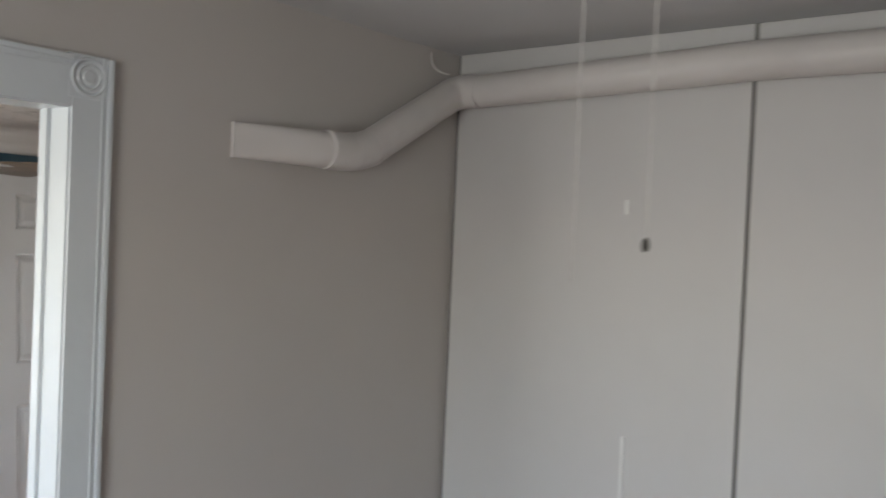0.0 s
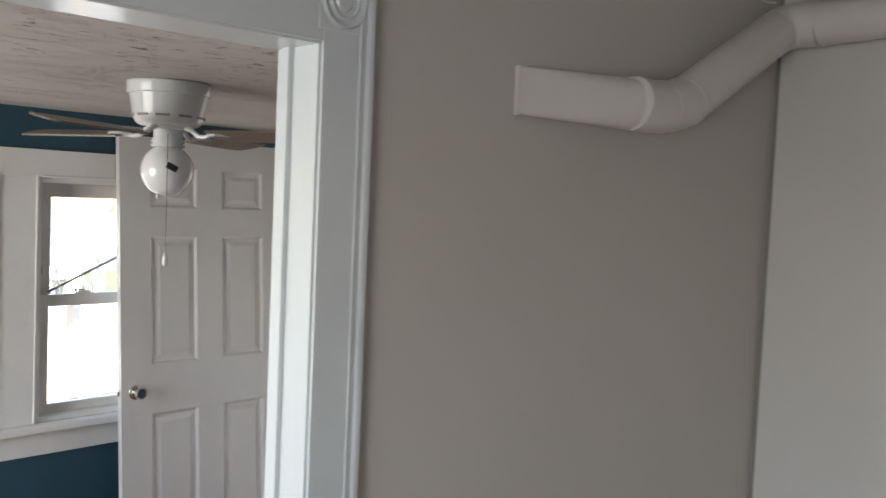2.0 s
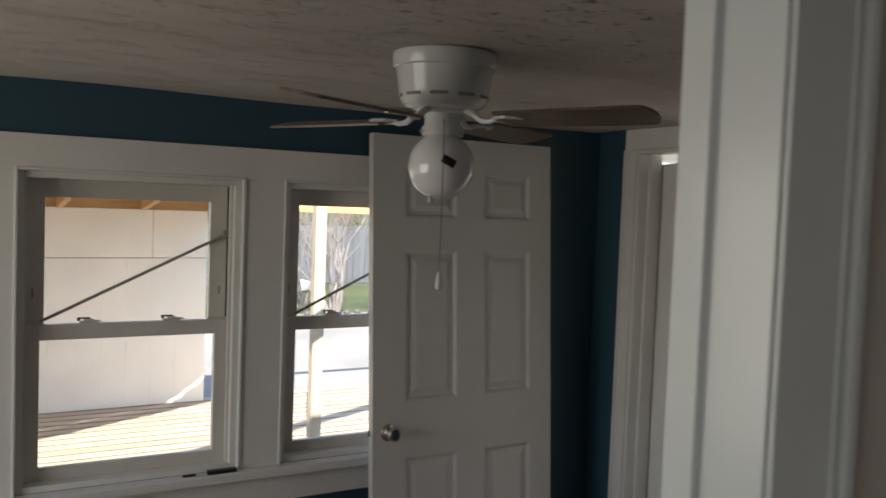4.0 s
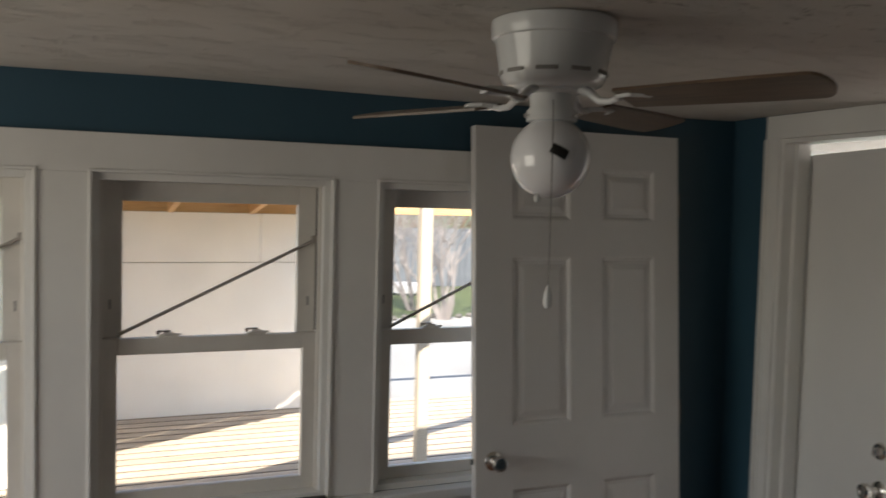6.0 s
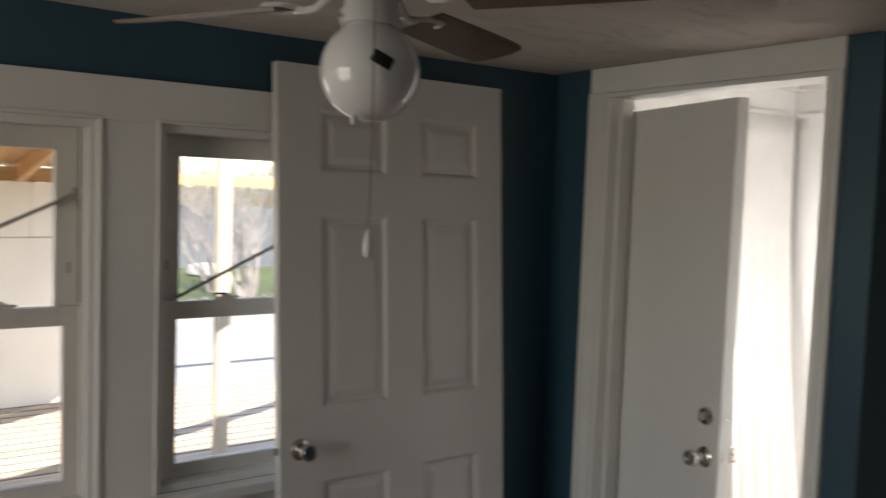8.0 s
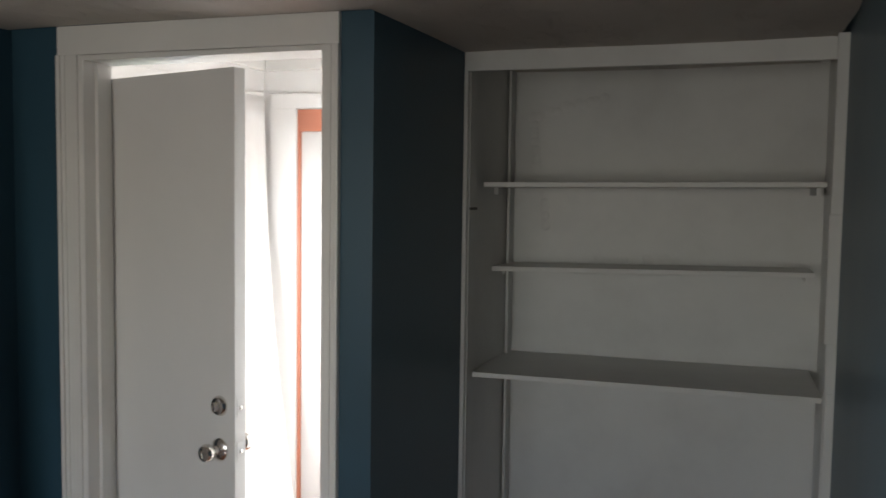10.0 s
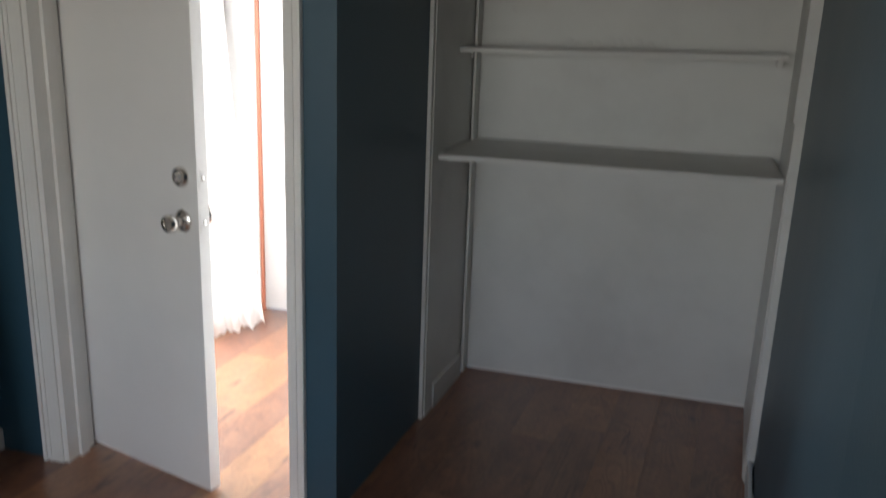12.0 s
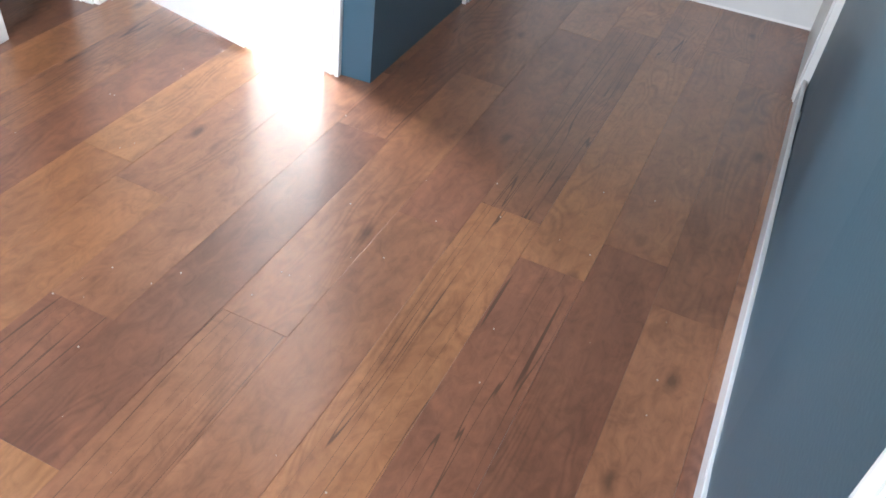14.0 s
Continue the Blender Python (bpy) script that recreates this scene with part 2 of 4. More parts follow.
M_FLOOR = laminate("laminate_plank")
M_ROD = material("grey_metal_rod", (0.34, 0.31, 0.28), 0.5, 0.2)
M_TYRE = painted("chalky_white_tyre", (0.30, 0.30, 0.31), 0.7, 0.2, 8.0)
# shade of the gaps between deck boards, painted on the board sides
M_DECKSHADE = painted("deck_gap_shade", (0.05, 0.04, 0.032), 0.8)
M_FLUSH = painted("white_flush_door_paint", (0.76, 0.75, 0.73), 0.36, 0.05, 2.0, 0.12)
M_HINGE = material("dull_brass", (0.16, 0.13, 0.10), 0.45, 0.6)
M_CRUMB = painted("plaster_crumb", (0.45, 0.42, 0.39), 0.8)
M_TWIG = painted("brown_brush", (0.12, 0.085, 0.06), 0.9, 0.4, 3.0)
M_SUBFLOOR = painted("underlay", (0.05, 0.03, 0.02), 0.8)

M_GLASS = bpy.data.materials.new("window_glass")
M_GLASS.use_nodes = True
gn = M_GLASS.node_tree.nodes
gn.remove(gn["Principled BSDF"])
clear = gn.new("ShaderNodeBsdfTransparent")
gloss = gn.new("ShaderNodeBsdfGlossy")
gloss.inputs["Roughness"].default_value = 0.02
mixg = gn.new("ShaderNodeMixShader")
fres = gn.new("ShaderNodeFresnel")
fres.inputs["IOR"].default_value = 1.3
M_GLASS.node_tree.links.new(fres.outputs[0], mixg.inputs[0])
M_GLASS.node_tree.links.new(clear.outputs[0], mixg.inputs[1])
M_GLASS.node_tree.links.new(gloss.outputs[0], mixg.inputs[2])
M_GLASS.node_tree.links.new(mixg.outputs[0], gn["Material Output"].inputs["Surface"])

# trowelled ceiling: smooth field with ragged raised strokes
M_CEIL2 = material("trowelled_ceiling", (0.50, 0.46, 0.41), 0.75)
cb_ = M_CEIL2.node_tree.nodes["Principled BSDF"]
cv = coords(M_CEIL2, (1.0, 0.45, 1.0), (0, 0, 0.5))
c1 = node(M_CEIL2, "ShaderNodeTexNoise", Scale=14.0, Detail=8.0, Roughness=0.7, Distortion=0.6)
c2 = node(M_CEIL2, "ShaderNodeTexNoise", Scale=2.2, Detail=4.0)
link(M_CEIL2, cv, c1.inputs["Vector"])
link(M_CEIL2, cv, c2.inputs["Vector"])
strokes = ramp(M_CEIL2, c1.outputs["Fac"], [(0.34, (0, 0, 0)), (0.46, (1, 1, 1)), (1.0, (1, 1, 1))])
# pits between the strokes, their dark put into the colour; fading west and north
c3 = node(M_CEIL2, "ShaderNodeTexNoise", Scale=24.0, Detail=6.0, Roughness=0.68, Distortion=0.3)
link(M_CEIL2, coords(M_CEIL2, (1.0, 0.75, 1.0), (0, 0, 0.35)), c3.inputs["Vector"])
pits = ramp(M_CEIL2, c3.outputs["Fac"], [(0.36, (1, 1, 1)), (0.415, (0, 0, 0))])
cmix = node(M_CEIL2, "ShaderNodeMix")
cmix.data_type = "RGBA"
where_ = M_CEIL2.node_tree.nodes.new("ShaderNodeSeparateXYZ")
link(M_CEIL2, coords(M_CEIL2), where_.inputs[0])
east_mask = node(M_CEIL2, "ShaderNodeMapRange")
east_mask.inputs["From Min"].default_value, east_mask.inputs["From Max"].default_value = -2.9, -2.1
link(M_CEIL2, where_.outputs["X"], east_mask.inputs["Value"])
pmul = node(M_CEIL2, "ShaderNodeMath")
pmul.operation = "MULTIPLY"
south_mask = node(M_CEIL2, "ShaderNodeMapRange")
south_mask.inputs["From Min"].default_value, south_mask.inputs["From Max"].default_value = 2.9, 2.1
link(M_CEIL2, where_.outputs["Y"], south_mask.inputs["Value"])
both = node(M_CEIL2, "ShaderNodeMath")
both.operation = "MULTIPLY"
link(M_CEIL2, east_mask.outputs[0], both.inputs[0])
link(M_CEIL2, south_mask.outputs[0], both.inputs[1])
link(M_CEIL2, both.outputs[0], pmul.inputs[0])
link(M_CEIL2, pits, pmul.inputs[1])
link(M_CEIL2, pmul.outputs[0], cmix.inputs["Factor"])
link(M_CEIL2, ramp(M_CEIL2, c2.outputs["Fac"], [(0.3, (0.462, 0.430, 0.390)), (0.7, (0.62, 0.588, 0.543))]), cmix.inputs["A"])
cmix.inputs["B"].default_value = (0.17, 0.14, 0.11, 1)
link(M_CEIL2, cmix.outputs["Result"], cb_.inputs["Base Color"])
cbump = node(M_CEIL2, "ShaderNodeBump", Strength=0.75, Distance=0.005)
link(M_CEIL2, strokes, cbump.inputs["Height"])
link(M_CEIL2, cbump.outputs[0], cb_.inputs["Normal"])

# ---- mesh helpers ----


def finish(name, bm, mats, parent=None, label="", smooth=False):
    me = bpy.data.meshes.new(name)
    bmesh.ops.recalc_face_normals(bm, faces=bm.faces[:])
    bm.to_mesh(me)
    bm.free()
    for m in mats if isinstance(mats, (list, tuple)) else [mats]:
        me.materials.append(m)
    if smooth:
        me.shade_smooth()
        me.set_sharp_from_angle(angle=radians(35))
    ob = new(name, me)
    if parent:
        ob.parent = parent
        ob.matrix_parent_inverse = Matrix.Identity(4)
    if label:
        ob["label"] = label
    return ob


def part(name, bm, mat, parent, label="", smooth=False):
    return finish(name, bm, mat, parent, label, smooth)


def thing(name, m, label, category, group=""):
    ob = new(name)
    ob.empty_display_size = 0.05
    ob.matrix_world = m
    return tagged(ob, label, category, group)


def setting(ob, label="", category=""):
    return tagged(ob, label, category, kind="structure")


def box(bm, x0, x1, y0, y1, z0, z1, bevel=0.0, m=None, warp=None):
    vs = [bm.verts.new((x, y, z)) for x in (x0, x1) for y in (y0, y1) for z in (z0, z1)]
    faces = [bm.faces.new([vs[i] for i in q]) for q in
             ((0, 1, 3, 2), (4, 6, 7, 5), (0, 4, 5, 1), (2, 3, 7, 6), (0, 2, 6, 4), (1, 5, 7, 3))]
    if bevel:
        edges = list({e for f in faces for e in f.edges})
        r = bmesh.ops.bevel(bm, geom=edges, offset=bevel, segments=2, affect="EDGES", profile=0.6)
        vs = list({v for f in r["faces"] for v in f.verts} | {v for v in vs if v.is_valid})
    if m is not None:
        bmesh.ops.transform(bm, matrix=m, verts=vs)
    if warp:
        for v in vs:
            v.co = warp(*v.co)
    return vs


def new_box(*a, **k):
    bm = bmesh.new()
    box(bm, *a, **k)
    return bm


def tube(bm, a, b, r, n=12, r2=None):
    a, b = Vector(a), Vector(b)
    q = (b - a).to_track_quat("Z", "Y")
    r2 = r if r2 is None else r2
    rings = []
    for p, rad in ((a, r), (b, r2)):
        rings.append([bm.verts.new(p + q @ Vector((rad * math.cos(i * math.tau / n), rad * math.sin(i * math.tau / n), 0))) for i in range(n)])
    for i in range(n):
        bm.faces.new((rings[0][i], rings[0][(i + 1) % n], rings[1][(i + 1) % n], rings[1][i]))
    bm.faces.new(rings[0][::-1])
    bm.faces.new(rings[1])


def sweep(bm, pts, r, n=24, cap=True):
    """A round pipe along a list of points."""
    pts = [Vector(p) for p in pts]
    rings = []
    up = Vector((0.13, 0.2, 1)).normalized()
    for i, p in enumerate(pts):
        d = (pts[min(i + 1, len(pts) - 1)] - pts[max(i - 1, 0)]).normalized()
        s = d.cross(up).normalized()
        u = s.cross(d)
        rad = r[i] if isinstance(r, (list, tuple)) else r
        rings.append([bm.verts.new(p + s * rad * math.cos(k * math.tau / n) + u * rad * math.sin(k * math.tau / n)) for k in range(n)])
    for a, b in zip(rings, rings[1:]):
        for k in range(n):
            bm.faces.new((a[k], a[(k + 1) % n], b[(k + 1) % n], b[k]))
    if cap:
        bm.faces.new(rings[0][::-1])
        bm.faces.new(rings[-1])


def lathe(bm, profile, n=32, m=None):
    """profile: (radius, z) from one end to the other, turned about z."""
    vs, rings = [], []
    for r, z in profile:
        if r < 1e-5:
            ring = [bm.verts.new((0, 0, z))]
        else:
            ring = [bm.verts.new((r * math.cos(i * math.tau / n), r * math.sin(i * math.tau / n), z)) for i in range(n)]
        rings.append(ring)
        vs += ring
    for a, b in zip(rings, rings[1:]):
        for i in range(n):
            j = (i + 1) % n
            if len(a) == 1 and len(b) > 1:
                bm.faces.new((a[0], b[i], b[j]))
            elif len(b) == 1 and len(a) > 1:
                bm.faces.new((a[i], a[j], b[0]))
            elif len(a) > 1:
                bm.faces.new((a[i], a[j], b[j], b[i]))
    if m is not None:
        bmesh.ops.transform(bm, matrix=m, verts=vs)


def new_lathe(profile, n=32, m=None):
    bm = bmesh.new()
    lathe(bm, profile, n, m)
    return bm


def slab(us, vs, holes, at, mats=(0, 0, 0)):
    """A wall cut by holes: cells of a grid in u and v, two skins at(u, v, side). mats: skin 0, skin 1, reveals."""
    us = sorted({*us, *(h[0] for h in holes), *(h[1] for h in holes)})
    vs = sorted({*vs, *(h[2] for h in holes), *(h[3] for h in holes)})
    solid = {}
    for i in range(len(us) - 1):
        for j in range(len(vs) - 1):
            cu, cv_ = (us[i] + us[i + 1]) / 2, (vs[j] + vs[j + 1]) / 2
            solid[i, j] = not any(h[0] < cu < h[1] and h[2] < cv_ < h[3] for h in holes)
    bm = bmesh.new()
    pts = {}

    def p(i, j, s):
        if (i, j, s) not in pts:
            pts[i, j, s] = bm.verts.new(at(us[i], vs[j], s))
        return pts[i, j, s]

    for (i, j), full in solid.items():
        if not full:
            continue
        for s in (0, 1):
            bm.faces.new((p(i, j, s), p(i + 1, j, s), p(i + 1, j + 1, s), p(i, j + 1, s))).material_index = mats[s]
        for di, dj, a, b in ((-1, 0, (i, j), (i, j + 1)), (1, 0, (i + 1, j), (i + 1, j + 1)), (0, -1, (i, j), (i + 1, j)), (0, 1, (i, j + 1), (i + 1, j + 1))):
            if not solid.get((i + di, j + dj), False):
                bm.faces.new((p(*a, 0), p(*b, 0), p(*b, 1), p(*a, 1))).material_index = mats[2]
    return bm


# ---- plan ----
WX = -3.82            # window wall, room side
NY = 3.235            # wall with the inner doorway
CEIL, CEIL_A, CEIL_C = 2.135, 2.525, 2.30
BACK = 4.44           # back of the closet


def xb(y):            # partition, teal side
    return -1.452 + (0.0715 if y > 2.19 else 0.038) * (y - 2.19)


def xa(y):            # partition, greige side
    return -1.362 + (0.104 if y > 1.49 else 0.0645) * (y - 1.49)


def yn(x):            # panelled wall of the first room
    return 2.952 - 0.045 * (x + 1.185)


def xs(y):            # alcove side wall, alcove face
    return -2.585 + 0.075 * (y - 3.235)


DOOR_S, DOOR_N, DOOR_H = 0.545, 1.394, 2.112

# ---- structure ----
# partition between the rooms, with the cased opening
bm = slab([-1.9, 0, 1.49, 2.2, 2.95, 4.54], [0, CEIL, 2.56], [(DOOR_S, DOOR_N, -1, DOOR_H)],
          lambda u, v, s: ((xa(u) if s == 0 else xb(u)), u, v), (0, 1, 2))
wall_east = setting(finish("wall_east", bm, [M_BEIGE, M_TEAL, M_CASING]), "greige and teal painted partition with a cased opening", "wall")

# window wall with the outer doorway of the back hall
WIN = [(-0.03, 0.697), (0.855, 1.580), (1.745, 2.470)]
WZ0, WZ1 = 0.79, 1.845
EXT = (3.46, 4.26)
bm = slab([-1.0, NY + 0.06], [-0.1, 2.56], [(a, b, WZ0, WZ1) for a, b in WIN],
          lambda u, v, s: ((WX if s == 0 else -3.99), u, v), (0, 1, 2))
wall_west = setting(finish("wall_west", bm, [M_TEAL, M_SIDING, M_TRIM]), "dark teal painted wall with three sash windows", "wall")

bm = slab([NY + 0.06, 5.0], [-0.1, 2.56], [(EXT[0], EXT[1], 0.0, 2.04)], lambda u, v, s: ((WX if s == 0 else -3.99), u, v), (0, 1, 0))
wall_hall_west = setting(finish("wall_hall_west", bm, [M_WHITE, M_SIDING]), "white wall of the back hall with the outer doorway", "wall")

# inner wall with the doorway to the back hall
bm = slab([-3.82, xs(NY) - 0.11], [0, 2.35], [(-3.555, -2.722, -1, 2.052)],
          lambda u, v, s: (u, (NY if s == 0 else NY + 0.115), v), (0, 1, 2))
wall_north = setting(finish("wall_north", bm, [M_TEAL, M_WHITE, M_TRIM]), "dark teal wall with a white cased doorway", "wall")
# alcove side wall
bm = slab([NY - 0.001, 4.54], [0, 2.35], [], lambda u, v, s: ((xs(u) if s == 0 else xs(u) - 0.11), u, v), (0, 1, 0))
wall_alcove = setting(finish("wall_alcove", bm, [M_TEAL, M_WHITE]), "slate teal side wall of the closet alcove", "wall")
# the wall behind the closet
wall_closet = setting(finish("wall_closet", new_box(xs(BACK) + 0.001, xb(BACK) - 0.001, BACK + 0.012, BACK + 0.1, 0, 2.35), M_WHITE), "plain wall behind the closet", "wall")
wall_hall = setting(finish("wall_hall", slab([-3.82, -2.60], [0, 2.35], [(-3.69, -2.9, -1, 2.04)], lambda u, v, s: (u, 4.79 if s == 0 else 4.9, v)), M_WHITE), "white end wall of the back hall with a doorway", "wall")
wall_hall_side = setting(finish("wall_hall_side", new_box(-2.60, -2.52, 4.54, 4.9, 0, 2.35), M_WHITE), "white side wall of the back hall", "wall")
# unseen wall, its opening is added to hold the fill light
wall_south = setting(finish("wall_south", slab([-3.82, -1.575], [0, 2.35], [(-3.5, -2.0, 0.8, 2.0)], lambda u, v, s: (u, -0.9 if s == 0 else -1.0, v)), M_TEAL), "unseen dark teal painted wall with an opening added for the fill light", "wall")

# first room
bm = slab([-1.22, 2.0], [0, 2.56], [], lambda u, v, s: (u, yn(u) + (0.012 if s == 0 else 0.10), v))
wall_panelled = setting(finish("wall_panelled", bm, M_HOLE), "wall behind the white panels", "wall")
wall_first_east = setting(finish("wall_first_east", new_box(2.0, 2.1, -1.9, 2.9, 0, 2.56), M_BEIGE), "plain greige wall", "wall")
wall_first_south = setting(finish("wall_first_south", slab([-1.75, 2.1], [0, 2.56], [(-0.3, 1.2, 0.85, 2.05)], lambda u, v, s: (u, -1.9 if s == 0 else -2.0, v)), M_BEIGE), "plain greige wall with a window opening", "wall")
floor_first = setting(finish("floor_first", new_box(-1.74, 2.1, -2.0, 3.0, -0.08, -0.004), M_FLOOR), "wooden floor of the first room", "floor")
floor_first.color = (0.2, 0.1, 0.06, 1)

# ceilings
bm = bmesh.new()
nx, ny = 24, 48
grid = []
for i in range(nx + 1):
    row = []
    for j in range(ny + 1):
        x, y = -3.815 + i * (2.46 / nx), -0.9 + j * (5.34 / ny)
        z = CEIL + 0.022 * math.sin((x + 3.815) / 2.46 * math.pi) * min(1.0, max(0.0, (3.15 - y) / 0.9)) + 0.008 * noise.noise(Vector((x * 1.3, y * 1.3, 0)))
        row.append(bm.verts.new((min(x, xb(y) + 0.02), y, z)))
    grid.append(row)
for i in range(nx):
    for j in range(ny):
        bm.faces.new((grid[i][j], grid[i][j + 1], grid[i + 1][j + 1], grid[i + 1][j]))
r = bmesh.ops.extrude_face_region(bm, geom=bm.faces[:])
bmesh.ops.translate(bm, vec=(0, 0, 0.12), verts=[v for v in r["geom"] if isinstance(v, bmesh.types.BMVert)])
bmesh.ops.delete(bm, geom=[f for f in bm.faces if NY + 0.02 < f.calc_center_median().y and f.calc_center_median().x < -2.62], context="FACES")
ceiling = setting(finish("ceiling", bm, M_CEIL2, smooth=True), "uneven trowelled plaster ceiling in dull beige", "ceiling")
ceiling_hall = setting(finish("ceiling_hall", new_box(-3.82, -2.60, NY + 0.115, 4.79, CEIL_C, CEIL_C + 0.05), M_WHITE), "white ceiling of the back hall", "ceiling")
ceiling_first = setting(finish("ceiling_first", new_box(-1.75, 2.1, -1.95, 3.0, CEIL_A, CEIL_A + 0.03), M_CEIL1), "flat white ceiling of the first room", "ceiling")
roof = setting(finish("roof", new_box(-4.35, 3.0, -2.6, 6.0, 2.60, 2.75), M_SIDING), "roof slab of the house", "roof")

# ---- first room: panels, opening, pipe, cords ----
seam = -0.036


def panel_strip(x0, x1, z0, z1):
    b = bmesh.new()
    vs = box(b, x0, x1, 0.0, 0.011, z0, z1, 0.003)
    for v in b.verts:
        v.co.y = yn(v.co.x) + v.co.y
    return b


for x0, x1 in ((-1.192, seam - 0.007), (seam + 0.007, 1.18), (1.194, 1.98)):
    p = part("panel", panel_strip(x0, x1, 0.0, 2.5235), M_PANEL, wall_panelled)


# thin ridges on the panels, whiter paint stands in for their highlights
b = bmesh.new()
for x_, z_, l_ in ((-0.425, 1.02, 0.22), (-0.452, 1.93, 0.05)):
    vs = box(b, x_ - 0.009, x_ + 0.007, -0.006, 0.004, z_ - l_ / 2, z_ + l_ / 2, 0.003)
    for v in vs:
        v.co.y += yn(v.co.x)
part("paint_run", b, M_TRIM, wall_panelled, "thin raised ridges with their highlights painted in white")


def on_partition(n, y, z):
    return Vector((xa(y) + n, y, z))


def on_teal(n, y, z):
    return Vector((xb(y) - n, y, z))


def casing_stick(parent, u0, u1, z0, z1, place, along, outer, mat=M_CASING, depth=0.019, name="casing"):
    """A flat moulding with a raised bead along its outer edge and a groove beside it."""
    b = bmesh.new()
    w = (u1 - u0) if along == "z" else (z1 - z0)
    if along == "z":
        box(b, 0.0, depth, u0, u1, z0, z1, 0.002, warp=place)
        e = u1 if outer > 0 else u0
        box(b, depth - 0.003, depth + 0.008, min(e, e - outer * 0.014), max(e, e - outer * 0.014), z0, z1, 0.0035, warp=place)
        e -= outer * 0.024
        box(b, depth - 0.004, depth + 0.0035, min(e, e - outer * 0.006), max(e, e - outer * 0.006), z0, z1, 0.001, warp=place)
    else:
        box(b, 0.0, depth, u0, u1, z0, z1, 0.002, warp=place)
        box(b, depth - 0.003, depth + 0.008, u0, u1, z1 - 0.014, z1, 0.0035, warp=place)
        box(b, depth - 0.004, depth + 0.0035, u0, u1, z1 - 0.030, z1 - 0.024, 0.001, warp=place)
    return part(name, b, mat, parent)


door_1 = setting(thing("door_1", pose(0, 0, 0), "white painted cased opening with corner rosettes", "doorway"))
casing_stick(door_1, DOOR_N - 0.011, 1.494, 0, 2.236, on_partition, "z", 1)
casing_stick(door_1, DOOR_S - 0.100, DOOR_S + 0.011, 0, 2.236, on_partition, "z", -1)
casing_stick(door_1, DOOR_S + 0.0115, DOOR_N - 0.0115, 2.100, 2.232, on_partition, "u", 1)
for yc in (1.425, DOOR_S - 0.032):
    b = bmesh.new()
    box(b, 0, 0.0205, yc - 0.055, yc + 0.056, 2.122, 2.238, 0.004, warp=on_partition)
    blk = part("rosette_block", b, M_CASING, door_1)
    ring = [(0.0, 0.005), (0.016, 0.0045), (0.020, 0.0), (0.027, 0.0), (0.031, 0.005), (0.036, 0.0), (0.041, 0.0), (0.045, 0.006), (0.049, 0.007), (0.053, 0.0)]
    b = new_lathe(ring, 40, Matrix.Translation((xa(yc) + 0.0205, yc, 2.18)) @ Matrix.Rotation(radians(90), 4, "Y"))
    part("rosette", b, M_CASING, blk, smooth=True)
# jamb linings with a stop bead
for y0, y1, sgn in ((DOOR_N - 0.016, DOOR_N, -1), (DOOR_S, DOOR_S + 0.016, 1)):
    b = bmesh.new()
    for a0, a1, d in ((0.0, 1.0, 0.0), (0.62, 0.80, 0.010)):
        vs = box(b, a0, a1, y0 + (sgn * d if sgn < 0 else 0), y1 + (sgn * d if sgn > 0 else 0), 0, DOOR_H - 0.0, 0.0)
        for v in vs:
            f = v.co.x
            v.co.x = (xa(v.co.y) + 0.012) * (1 - f) + (xb(v.co.y) - 0.006) * f
    part("jamb", b, M_CASING, door_1)
b = bmesh.new()
vs = box(b, 0, 1, DOOR_S, DOOR_N, DOOR_H - 0.016, DOOR_H)
for v in vs:
    f = v.co.x
    v.co.x = (xa(v.co.y) + 0.012) * (1 - f) + (xb(v.co.y) - 0.006) * f
part("head_jamb", b, M_CASING, door_1)
for y0, y1, o in ((DOOR_N - 0.008, 1.628, 1), (DOOR_S - 0.075, DOOR_S + 0.008, -1)):
    casing_stick(door_1, y0, y1, 0, CEIL - 0.012, on_teal, "z", o, depth=0.018)

# the painted vent pipe
PR = 0.0625
pipe = thing("vent_pipe", pose(0, 0, 0), "white painted round vent pipe along two walls", "pipe")


def pn(x, z):
    return Vector((x, yn(x) - PR - 0.006, z))


def bend(a, b, c, n=8):
    return [a * (1 - t) ** 2 + b * 2 * t * (1 - t) + c * t * t for t in [i / n for i in range(n + 1)]]


def ring_band(c, d, grow=0.0018):
    b = bmesh.new()
    d = d.normalized()
    sweep(b, [c - d * 0.005, c, c + d * 0.005], [PR + 0.002, PR + 0.002 + grow, PR + 0.002])
    part("crimp_ring", b, M_PIPE, pipe, smooth=True)


# flattened stub that comes out of the wall and swells to the round elbow
e1a = Vector((-1.207, 2.195, 2.070))
e1b, e1c = Vector((-1.190, 2.300, 2.062)), Vector((-1.181, 2.385, 2.094))
b = bmesh.new()
prev = None
N = 28
for j in range(13):
    t = j / 12
    y = 1.893 + (2.215 - 1.893) * t
    deep = 0.012 + (2 * PR - 0.012) * t
    high = 0.0535 + (PR - 0.0535) * t
    out = xa(y) + 0.012 * t
    zc = 2.0715 - 0.002 * t
    ring = []
    for k in range(N):
        a = k * math.tau / N
        q = 0.55 + 0.45 * t
        cx_, sx_ = math.cos(a), math.sin(a)
        sq = lambda v: math.copysign(abs(v) ** q, v)
        ring.append(b.verts.new((out + deep / 2 + deep / 2 * sq(cx_), y, zc + high * sq(sx_))))
    if prev:
        for k in range(N):
            b.faces.new((prev[k], prev[(k + 1) % N], ring[(k + 1) % N], ring[k]))
    else:
        b.faces.new(ring)
    prev = ring
b.faces.new(prev[::-1])
